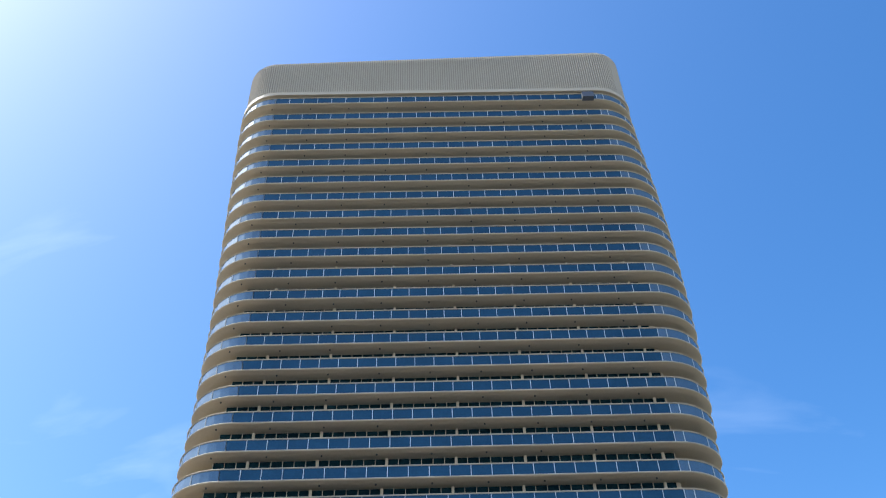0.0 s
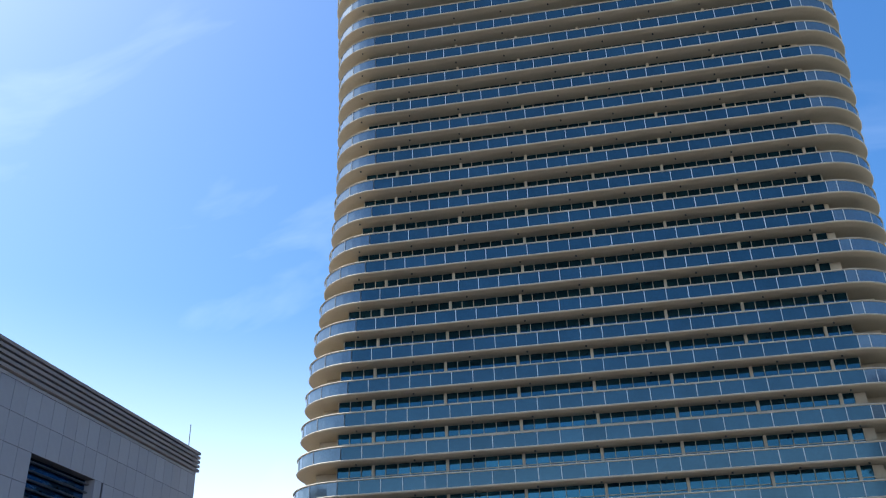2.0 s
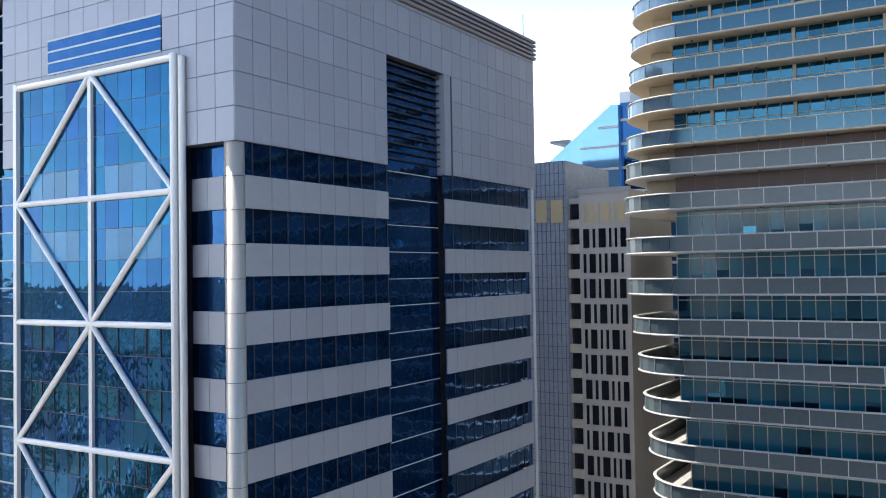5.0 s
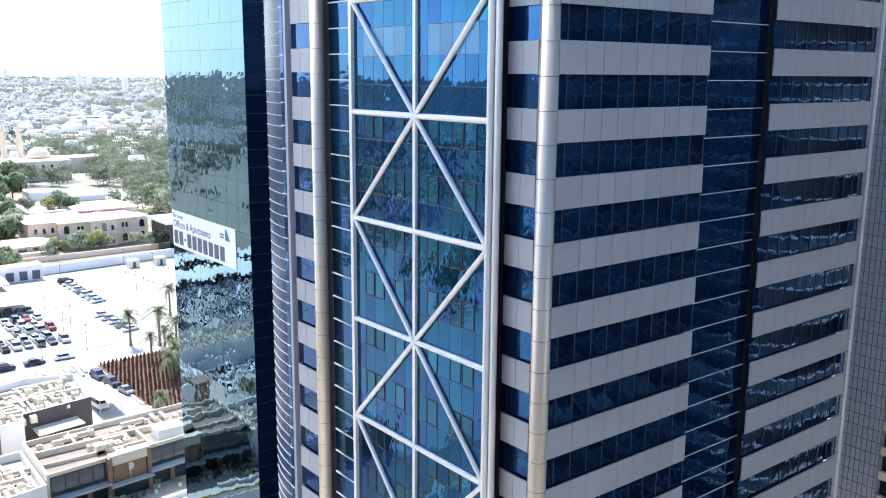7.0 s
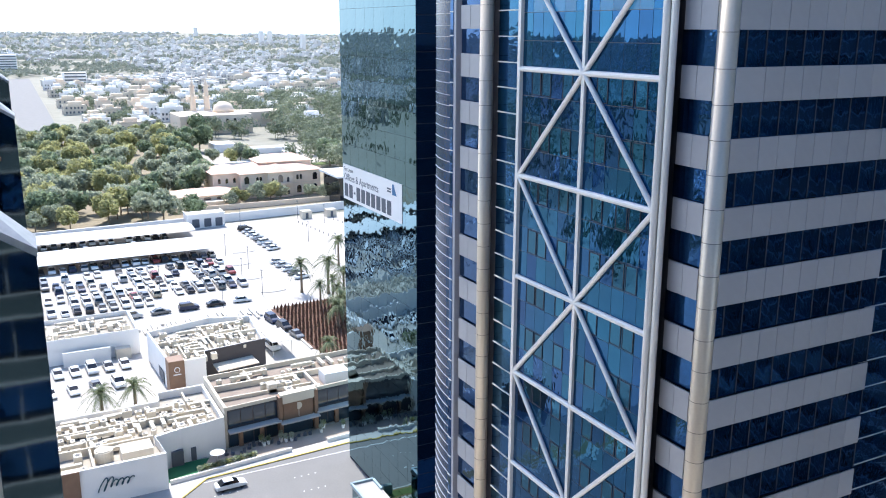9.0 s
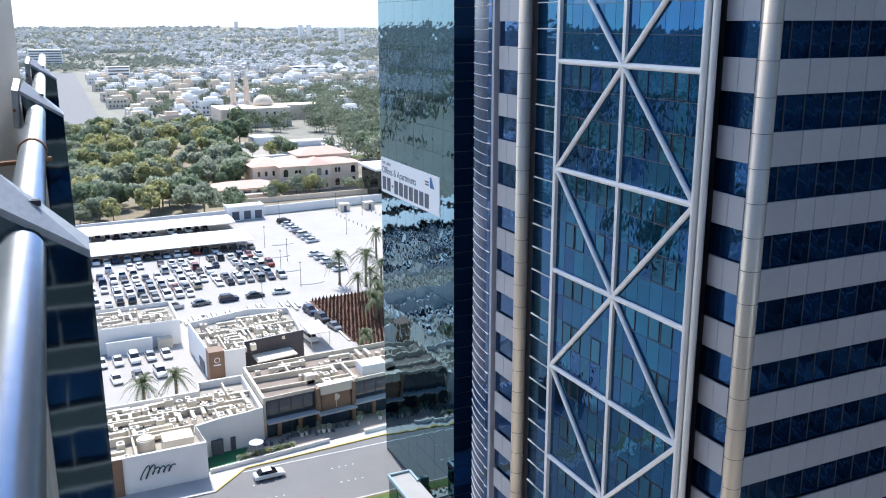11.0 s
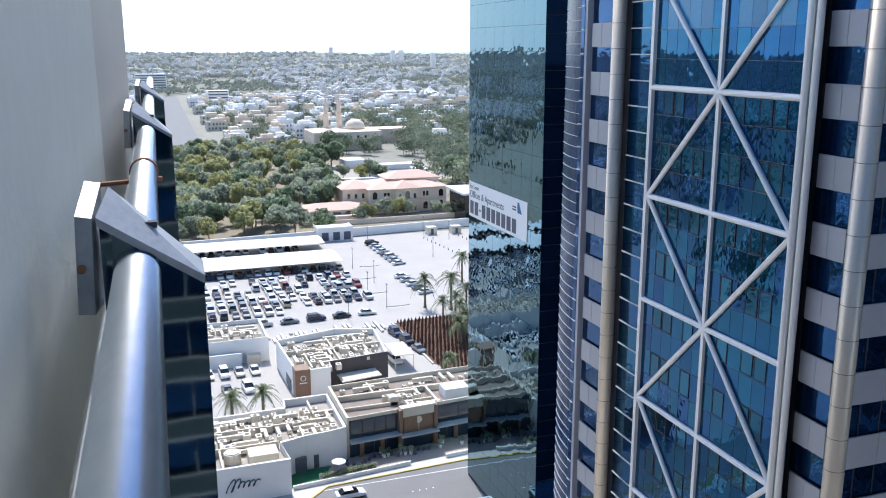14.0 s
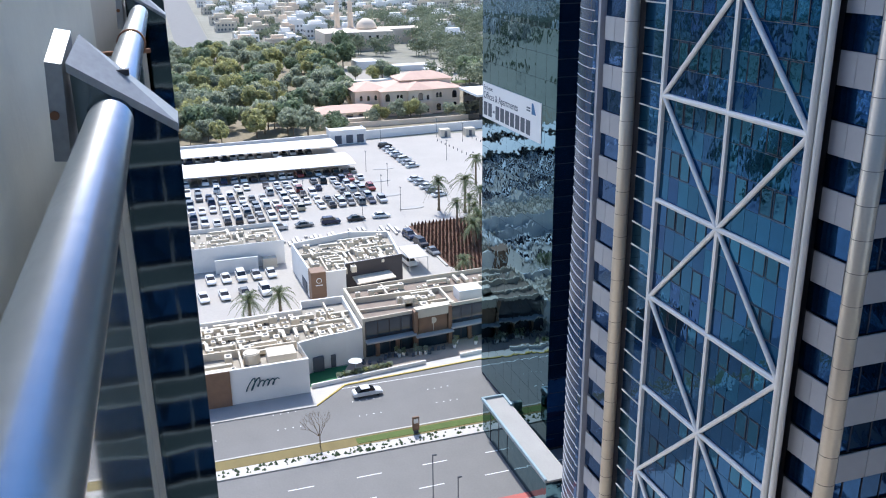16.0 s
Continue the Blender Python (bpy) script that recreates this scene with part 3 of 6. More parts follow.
for k in range(NF):
    gz0 = 72.25 - PITCH * k
    gz1 = Z0 if k == 0 else gz0 + PITCH - WH
    for j in range(10):
        if k < 15 and j < 9:
            shared("window_pane", pane_r, office, (XR - 0.26, 41.1 + j * 1.6, (gz0 + gz1) / 2), (1, 1, gz1 - gz0), (0, rnd.gauss(0, 0.003), rnd.gauss(0, 0.005)))
        far_win.box(XR - 0.28, XR - 0.26, 62.75 + j * 1.6, 64.33 + j * 1.6, gz0, gz1)
    far_win.box(XR - 0.3, XR - 0.28, 39.4, 40.3, gz0, gz1)
    far_win.box(-43.4, -40.0, YL + 0.9, YL + 0.93, gz0, gz1).box(-72.2, -68.2, YL + 0.85, YL + 0.88, gz0, gz1)
part("window_panes", far_win, navy, office)["kind"] = "stuff"
part("window_mullions", wfr, joint, office)["kind"] = "stuff"
part("spandrel_panels", far_sp, panel_pale, office)["kind"] = "stuff"
ot = Shape().box(-62, XR - 1.1, YL + 1.3, 78.5, 0, Z0).box(-76.5, -62, YL + 2.3, 78.5, 0, Z0)
part("inner_wall", ot, joint, office)
part("end_pipe", Shape().rod((XR + 0.1, 79.1, 2), (XR + 0.1, 79.1, Z0), 0.14), pale_metal, office)


def column(x, y, r, z0, z1, name="column"):
    c = part(name, Shape().rod((x, y, z0), (x, y, z1), r, 28), steel_col, office, "round satin steel column", smooth=False)
    c.data.polygons.foreach_set("use_smooth", [len(p.vertices) == 4 for p in c.data.polygons])
    rings = Shape()
    z = z1 - 0.02
    while z > z0:
        rings.rod((x, y, z - 0.03), (x, y, z), r + 0.012, 24)
        z -= 2.1
    part("column_joints", rings, joint, c)


column(XR - 0.62, YL + 0.55, 0.62, 4, Z0)
column(-67.0, YL + 0.45, 0.6, 8, Z0)
# braced frame over blue curtain glass
XN = [-60.05, -51.75, -43.5]
ZN = [79.95 - 8.49 * k for k in range(10)]
YX = 38.2
part("brace_post", Shape().box(XN[0] - 0.3, XN[0] + 0.08, YX - 0.2, YX + 0.3, 2, 80.25), steel_white, office, "white steel edge post")
part("brace_post", Shape().rod((XN[2] - 0.02, YX, 2), (XN[2] - 0.02, YX, 80.2), 0.25, 14), steel_white, office, "white steel edge post")
part("brace_post", Shape().rod((XN[2] + 0.5, YX + 0.2, 2), (XN[2] + 0.5, YX + 0.2, 80.0), 0.24, 14), steel_white, office)
part("brace_mullion", Shape().box(XN[1] - 0.17, XN[1] + 0.17, YX - 0.12, YX + 0.2, 2, 80.2), steel_white, office)
for k, z in enumerate(ZN[:-1]):
    part("brace_beam", Shape().rod((XN[0], YX, z), (XN[2], YX, z), 0.22, 10), steel_white, office)
    zb = ZN[k + 1]
    ends = [((XN[1], z), (XN[0], zb)), ((XN[1], z), (XN[2], zb))] if k % 2 == 0 else [((XN[0], z), (XN[1], zb)), ((XN[2], z), (XN[1], zb))]
    for (xa, za), (xb, zc) in ends:
        part("brace_diagonal", Shape().rod((xa, YX - 0.02, za), (xb, YX - 0.02, zc), 0.2, 10), steel_white, office)
xpane = Shape().box(-0.5, 0.5, -0.012, 0.012, -0.5, 0.5).mesh("curtain_pane", x_glass)
xblind = Shape().box(-0.5, 0.5, -0.012, 0.012, -0.5, 0.5).mesh("curtain_pane", blind)
cw, cfr = (XN[2] - XN[0]) / 12, Shape()
for k in range(38):
    z1 = 79.9 - k * 2.11
    for j in range(12):
        x = XN[0] + (j + 0.5) * cw
        lit = k in (3, 5) and j not in (0, 5, 6, 11)
        if k < 22:
            shared("curtain_pane", xblind if lit else xpane, office, (x, YX + 0.12, z1 - 1.055), (cw - 0.04, 1, 2.07), (rnd.gauss(0, 0.004), 0, rnd.gauss(0, 0.006)))
        else:
            cfr.box(x - cw / 2 + 0.02, x + cw / 2 - 0.02, YX + 0.108, YX + 0.132, z1 - 2.09, z1 - 0.02)
part("curtain_panes", cfr, x_glass, office)
part("curtain_backing", Shape().box(XN[0], XN[2], YX + 0.145, YX + 0.7, 2, 80), roof_trim, office)
for k in range(4):
    part("louvre_bar", Shape().box(-57.0, -45.1, YL - 0.06, YL + 0.3, 80.62 + k * 0.8, 80.74 + k * 0.8), pale_metal, office)
part("louvre_window", Shape().box(-57.0, -45.1, YL - 0.03, YL + 0.055, 80.6, 83.1), x_glass, office, "blue glazed louvre strip")
# glazed slot, then the bowed glass end bay
slot_me = Shape().box(-66.2, -60.7, YL + 1.2, YL + 1.23, -2.09, 0).mesh("slot_pane", x_glass)
slot_bar = Shape().box(-66.2, -60.7, YL + 1.1, YL + 1.2, -0.05, 0.05).mesh("slot_bar", pale_metal)
for k in range(40):
    z = 86.5 - k * 2.11
    shared("slot_pane", slot_me, office, (0, 0, z))
    shared("slot_bar", slot_bar, office, (0, 0, z))
# opening lights in the curtain glass
vent_f = Shape().box(-0.6, 0.6, -0.03, 0.03, -0.97, -0.91).box(-0.6, 0.6, -0.03, 0.03, 0.91, 0.97).box(-0.6, -0.55, -0.03, 0.03, -0.91, 0.91).box(0.55, 0.6, -0.03, 0.03, -0.91, 0.91).mesh("vent_frame", joint)
vent_g = Shape().box(-0.55, 0.55, -0.012, 0.012, -0.9, 0.9).mesh("pane", vent_glass)
for k in range(8, 30, 2):
    for j in (1, 2, 4, 7, 9, 10):
        v = new("vent_window", vent_f)
        v.parent, v.location = office, (XN[0] + (j + 0.5) * cw, YX + 0.095, 79.9 - k * 2.11 - 1.05)
        shared("pane", vent_g, v, (0, 0.006, 0))
bow, bowm = Shape(), Shape()
arc = [(-72.9 - 6.0 * i / 8, YL + 0.45 + 1.2 * (i / 8) ** 2) for i in range(9)]
for k in range(20):
    z = 80 - 4.2 * k
    for p, q in zip(arc[:-1], arc[1:]):
        bow.poly([(*q, z - 4.2), (*p, z - 4.2), (*p, z), (*q, z)])
    for dz in (0, 1.1, 2.1, 3.2):
        for p, q in zip(arc[:-1], arc[1:]):
            bowm.prism([(q[0], q[1] - 0.06), (p[0], p[1] - 0.06), p, q], z - dz - 0.045, z - dz)
# the dark neighbour's reflection is put into the bay's dull blue colour
part("bowed_glass", bow, mat("dark_blue_bay_glass", (0.006, 0.034, 0.085), 0.25, var=0.35, scale=0.6, spec=0.25, bump=0.02, bscale=0.6), office, "bowed blue glass bay")
part("bowed_bars", bowm, panel_grey, office)["kind"] = "stuff"
part("bay_strip", Shape().box(-73.3, -72.75, YL + 0.25, YL + 0.5, 2, Z1), navy, office, "narrow navy glass strip")
tick_me = Shape().box(-73.32, -72.74, YL + 0.2, YL + 0.5, -0.05, 0.05).mesh("strip_bar", pale_metal)
for k in range(40):
    shared("strip_bar", tick_me, office, (0, 0, 86.4 - k * 2.1))
part("bay_edge", Shape().box(-72.74, -72.3, YL + 0.3, YL + 1.2, 2, Z1), panel_grey, office)
for x, y in ((-38.3, 79), (-60, 39.2)):
    part("roof_aerial", Shape().rod((x - 0.6, y - 0.4, 89.0), (x - 0.6, y - 0.4, 91.7), 0.04, 6), ink_grey, office)
part("roof_crane", Shape().rod((-42, 41, 89.5), (-46.5, 41, 97), 0.22, 8, 0.12), pale_metal, office, "grey maintenance crane arm")
part("warning_lamp", Shape().rod((-40.2, 39.6, 89.8), (-40.2, 39.6, 91.3), 0.05, 6).rod((-40.2, 39.6, 91.3), (-40.2, 39.6, 91.8), 0.17, 8), ink_grey, office)


# ---- mirrored tower ----
mirror = thing("mirrored_tower", "mirrored blue glass tower with a large lease banner", "tower")
MX0, MX1, MY = -119.9, -95.2, 45.9
mp = Shape().box(-0.5, 0.5, -0.02, 0.02, -0.5, 0.5).mesh("facade_pane", mirror_glass)
mw, mh = (MX1 - MX0) / 8, 3.1
for k in range(29):
    for j in range(8):
        z = 0.4 + (k + 0.5) * mh
        shared("facade_pane", mp, mirror, (MX0 + (j + 0.5) * mw, MY, z), (mw - 0.03, 1, mh - 0.03), (rnd.gauss(0, 0.0025), 0, rnd.gauss(0, 0.0025)))
part("inner_wall", Shape().box(MX0 + 0.05, MX1 - 0.05, MY + 0.04, 84, 0, 90.5), joint, mirror)
side = Shape()
for k in range(42):
    side.box(MX1 - 0.03, MX1, MY, 84, 0.4 + k * 2.1, 2.42 + k * 2.1)
part("side_panes", side, navy, mirror, "navy glass side wall")
wside = Shape()
for k in range(29):
    wside.box(MX0 - 0.03, MX0 + 0.01, MY, 84, 0.4 + k * mh, 0.37 + (k + 1) * mh)
part("side_panes", wside, mirror_glass, mirror)
banner = thing("lease_banner", "white lease banner with grey lettering on the mirrored facade", "banner")
BX0, BX1, BZ0, BZ1 = -119.6, -99.3, 41.9, 47.0
part("sheet", Shape().box(BX0, BX1, MY - 0.09, MY - 0.03, BZ0, BZ1), fabric, banner)


def words(text, x, z, size, material, parent, y, name="lettering"):
    cu = bpy.data.curves.new(name, "FONT")
    cu.body, cu.size, cu.extrude = text, size, 0.012
    cu.materials.append(material)
    ob = new(name, cu)
    ob.location, ob.rotation_euler, ob.parent = (x, y, z), (radians(90), 0, 0), parent
    return ob


words("For Lease:", BX0 + 0.4, 46.05, 0.85, ink_grey, banner, MY - 0.1)
words("Offices & Apartments", BX0 + 0.4, 44.75, 1.42, ink_grey, banner, MY - 0.1)
x = BX0 + 0.5
for k in range(10):
    w = 1.35 if k != 2 else 0.6
    z0, z1 = (43.1, 43.4) if k == 2 else (42.35, 44.25)
    part("bar", Shape().box(x, x + w, MY - 0.11, MY - 0.09, z0, z1), ink_grey, banner)
    x += w + 0.42
part("emblem", Shape().prism([(-102.2, 0), (-101.7, 0), (-101.7, 0.02), (-102.2, 0.02)], 0, 1.4), ink_blue, banner).location = (0, MY - 0.115, 45.2)
part("emblem", Shape().poly([(-101.7, MY - 0.115, 45.2), (-100.8, MY - 0.115, 45.2), (-101.7, MY - 0.115, 46.6)]), ink_blue, banner)
part("small_print", Shape().box(-103.8, -102.6, MY - 0.11, MY - 0.095, 45.4, 45.6).box(-103.8, -102.6, MY - 0.11, MY - 0.095, 45.75, 45.95), ink_grey, banner)

podium = thing("glass_podium", "low mirrored podium with a pale blue roof rim", "podium")
PX0, PX1, PY0, PY1 = -103.2, -82, 39.7, 42.9
part("podium_wall", Shape().box(PX0, PX1, PY0 + 0.05, PY1, 0, 4.7), mirror_glass, podium)
part("roof_slab", Shape().box(PX0 - 0.15, PX1, PY0 - 0.1, PY1 + 0.1, 4.7, 4.95), concrete, podium)
part("roof_rim", Shape().box(PX0 - 0.2, PX1, PY0 - 0.15, PY0 + 0.15, 4.95, 5.25).box(PX0 - 0.2, PX0 + 0.1, PY0, PY1, 4.95, 5.25).box(PX0, PX0 + 3, PY1 - 0.2, PY1 + 0.1, 4.95, 5.25), mat("pale_blue_rim", (0.32, 0.42, 0.46), 0.3), podium)
part("wall_mullions", Shape().box(PX0 + 3, PX0 + 3.06, PY0, PY0 + 0.06, 0, 4.7).box(PX0 + 6, PX0 + 6.06, PY0, PY0 + 0.06, 0, 4.7).box(PX0 + 9, PX0 + 9.06, PY0, PY0 + 0.06, 0, 4.7), joint, podium)


# ---- towers behind ----
flats = thing("stone_apartment_block", "grey stone apartment block with narrow dark windows", "building")
FX0, FX1, FY = -42.4, -36.0, 100.0
part("wall", Shape().box(FX0, FX1, FY, FY + 16, 0, 75.7), stone_grey, flats)
part("roof_parapet", Shape().box(FX0 - 0.1, FX1 + 0.1, FY - 0.12, FY + 0.3, 75.4, 76.0), concrete, flats)
win_me = Shape().box(-0.5, 0.5, -0.06, 0.06, -0.5, 0.5).mesh("window", black_glass)
# sunlight on the top row of windows is put into this tan colour
gold_me = Shape().box(-0.5, 0.5, -0.08, 0.08, -0.5, 0.5).mesh("window", gold)
rnd = random.Random(8)
for k in range(24):
    z = 73.0 - k * 3.04
    x, j = FX0 + 0.5, k % 3
    for w in ((0.3, 0.75, 0.3, 0.8, 0.3, 0.8), (0.8, 0.35, 0.9, 0.3, 0.3, 0.7), (0.35, 0.8, 0.3, 0.35, 0.9, 0.3))[j]:
        shared("window", gold_me if k == 0 else win_me, flats, (x + w / 2, FY - 0.0, z), (w, 1, 2.3))
        x += w + 0.42
    shared("window", win_me, flats, (FX0 - 0.72, FY + 0.5, z), (1.3, 1, 2.5))
bal = Shape()
for k in range(24):
    bal.box(-43.85, FX0, FY - 0.1, FY + 0.5, 71.3 - k * 3.04, 72.3 - k * 3.04)
part("balconies", bal, cream_wall, flats)["kind"] = "stuff"
part("side_wall", Shape().box(-43.85, FX0, FY + 0.5, FY + 14, 0, 75.0), stone_grey, flats)
slim = thing("slim_glass_block", "slim mirrored block with sunlit tan patches near its roof", "building")
part("wall", Shape().box(-50, -43.9, FY - 0.5, FY + 14, 0, 79.6), silver_glass, slim)
gm = Shape()
for k in range(56):
    gm.box(-50, -43.88, FY - 0.56, FY - 0.5, 79.5 - k * 1.42, 79.55 - k * 1.42)
for j in range(8):
    gm.box(-48.4 + j * 0.6, -48.36 + j * 0.6, FY - 0.56, FY - 0.5, 0, 79.6)
part("facade_grid", gm, ink_grey, slim)
# sun caught by the upper glass, added as two tan patches
part("screen", Shape().box(-47.9, -46.4, FY - 0.62, FY - 0.56, 72.1, 74.9), gold, slim)
part("screen", Shape().box(-45.9, -44.3, FY - 0.62, FY - 0.56, 72.0, 74.8), gold, slim)
wedge = thing("wedge_office_block", "light blue glass block with a steeply sloping roof", "building")
ww = Shape()
prof = [(-62.5, 80.0), (-62.5, 0), (-46.8, 0), (-46.8, 91.0), (-48.0, 91.0)]
ww.sweep([[(x, 126.0, z) for x, z in prof], [(x, 150.0, z) for x, z in prof]])
part("wall", ww, sky_glass, wedge)
dk = Shape().box(-46.8, -28, 127, 150, 0, 91.3)
part("dark_wing", dk, navy, wedge, "dark banded glass wing")
wb = Shape()
for k in range(24):
    wb.box(-46.8, -28, 126.86, 127, 88.5 - k * 3.6, 88.9 - k * 3.6)
for k, (a, b, z) in enumerate(((-50, -46.9, 87.5), (-53, -46.9, 84.6), (-56.5, -46.9, 81.2), (-54, -46.9, 77.8), (-56, -46.9, 74.6), (-57, -46.9, 71.4), (-58, -46.9, 68.2))):
    wb.box(a, b, 125.86, 126, z, z + 0.35)
part("white_bands", wb, pale_metal, wedge)
part("opening", Shape().box(-52.0, -50.4, 125.8, 126, 78.5, 81.2), black_glass, wedge)
part("opening", Shape().box(-52.0, -50.4, 125.8, 126, 74.9, 76.4), black_glass, wedge)
part("roof_box", Shape().box(-47.3, -45.6, 128, 134, 91.0, 93.2), white_wall, wedge)
part("roof_canopy", Shape().prism([(-58.5, 127), (-55.4, 127), (-55.4, 133), (-58.5, 133)], 86.2, 86.6), roof_trim, wedge).rotation_euler = (0, 0, 0)
# ---- the balcony with its rail, wall and metal fins ----
RZ = math.atan2(-0.025, 1.0)
def rail_pt(s, n, z):
    """s metres along the rail from the eye, n metres outwards from the rail's line."""
    c, q = math.cos(RZ), math.sin(RZ)
    return (-s * c + n * -q * 0 + 0.0 + 0.025 * 0, -0.036 + 0.0245 * s + n, z)


RAILZ = 65.69
rail = thing("handrail", "round brushed steel handrail running through the metal fins", "handrail")
tube = part("tube", Shape().rod(rail_pt(-0.6, 0, RAILZ), rail_pt(9.0, 0, RAILZ), 0.030, 40), rail_steel, rail)
tube.data.polygons.foreach_set("use_smooth", [len(p.vertices) == 4 for p in tube.data.polygons])
part("clamp", Shape().rod(rail_pt(2.3, 0, RAILZ), rail_pt(2.32, 0, RAILZ), 0.034, 24), rust, rail, "rusty clamp ring")
part("wire", Shape().rod(rail_pt(2.32, 0.04, RAILZ - 0.02), rail_pt(2.2, -0.16, RAILZ - 0.015), 0.006, 6), rust, rail, "rusty wire tie")
part("lower_rod", Shape().rod(rail_pt(0.6, -0.055, RAILZ - 0.12), rail_pt(8.5, -0.055, RAILZ - 0.12), 0.010, 10), rail_steel, rail)


def fin(s, group):
    f = thing("facade_fin", "dark polished metal fin topped by a sloping aluminium cap", "fin", group)
    x, y, _ = rail_pt(s, 0, 0)
    th = 0.012
    # blade from just behind the rail out to its tip, far down the facade
    prof = [(-0.043, 65.762), (0.085, 65.678), (0.085, 40.0), (-0.043, 40.0)]
    part("blade", Shape().sweep([[(x + th, y + n, z) for n, z in prof], [(x - th - 0.02, y + n, z) for n, z in prof]]), fin_steel, f, "mirror-dark metal blade")
    cap = [(-0.046, 65.769), (-0.029, 65.799), (0.089, 65.686), (0.086, 65.681)]
    part("cap", Shape().sweep([[(x + 0.016, y + cap[0][0], cap[0][1]), (x - 0.05, y + cap[1][0], cap[1][1]), (x - 0.05, y + cap[2][0], cap[2][1]), (x + 0.016, y + cap[3][0], cap[3][1])],
                               [(x + 0.016, y + cap[0][0], cap[0][1] - 0.012), (x - 0.05, y + cap[1][0], cap[1][1] - 0.012), (x - 0.05, y + cap[2][0], cap[2][1] - 0.012), (x + 0.016, y + cap[3][0], cap[3][1] - 0.012)]]), cap_steel, f, "sloping aluminium cap")
    plate = [(-0.077, 65.641), (-0.056, 65.639), (-0.051, 65.768), (-0.071, 65.772)]
    part("side_plate", Shape().sweep([[(x + 0.016, y + n, z) for n, z in plate], [(x - 0.06, y + n + 0.012, z + (0.035 if z > 65.7 else 0)) for n, z in plate]]), cap_steel, f, "scuffed side plate")
    part("rivet", Shape().rod((x + 0.016, y - 0.068, 65.702), (x + 0.019, y - 0.068, 65.702), 0.006, 10), rust, f)
    part("slot", Shape().box(x - 0.035, x - 0.02, y + 0.012, y + 0.03, 65.744, 65.752), joint, f)
    part("sleeve", Shape().rod((x + 0.02, y, RAILZ), (x - 0.03, y, RAILZ), 0.033, 24), fin_steel, f)
    return f


for s in (1.28, 3.36, 5.6):
    fin(s, "fins along the facade")
guard = thing("glass_guard", "smoked glass guard panels in thin metal frames below the rail", "balustrade")
for a, b in ((-0.5, 1.26), (1.3, 3.33), (3.4, 5.57)):
    p, q = rail_pt(a, -0.012, 0), rail_pt(b, -0.012, 0)
    part("pane", Shape().prism([(p[0], p[1]), (q[0], q[1]), (q[0], q[1] + 0.012), (p[0], p[1] + 0.012)], 62.5, 65.62), bal_glass, guard).visible_shadow = False
    part("frame", Shape().prism([(q[0] + 0.02, q[1] - 0.012), (q[0] + 0.0, q[1] - 0.012), (q[0], q[1] + 0.02), (q[0] + 0.02, q[1] + 0.02)], 62.5, 65.64), wall_beige, guard)


def tower_wall(name, s0, s1, n, material, z0, z1):
    p, q = rail_pt(s0, n, 0), rail_pt(s1, n, 0)
    return tagged(part(name, Shape().prism([(p[0], p[1]), (p[0], p[1] - 0.9), (q[0], q[1] - 0.9), (q[0], q[1])], z0, z1), material),
                  "smooth painted metal wall panel beside the rail", "wall", kind="structure")


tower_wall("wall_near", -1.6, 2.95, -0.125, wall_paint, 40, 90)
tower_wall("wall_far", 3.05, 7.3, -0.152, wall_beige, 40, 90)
# storeys of the viewer's tower, behind and below: unseen block sized for dark reflections
tagged(part("own_tower_wall", Shape().box(-45, 45, -30, -2.6, 0, 74), stone_grey), "unseen grey block standing in for the viewer's own tower", "wall", kind="structure")
# banded tower across the plaza, which the fins mirror
across = thing("banded_tower", "tower with pale balcony bands across the plaza", "tower")
part("wall", Shape().box(52, 80, -10, 46, 0, 110), navy, across)
for k in range(27):
    z = 3 + k * 3.9
    part("balcony_band", Shape().box(51.3, 51.4, -11, 47, z + 0.12, z + 1.35), frost, across)
    part("balcony_edge", Shape().box(51.1, 52, -11, 47, z, z + 0.12), pale_edge, across)
    part("balcony_rail", Shape().box(51.25, 51.45, -11, 47, z + 1.35, z + 1.45), pale_edge, across)
for k in range(28):
    part("window_mullion", Shape().box(51.9, 52, -9.8 + k * 2, -9.72 + k * 2, 0, 110), pale_edge, across)


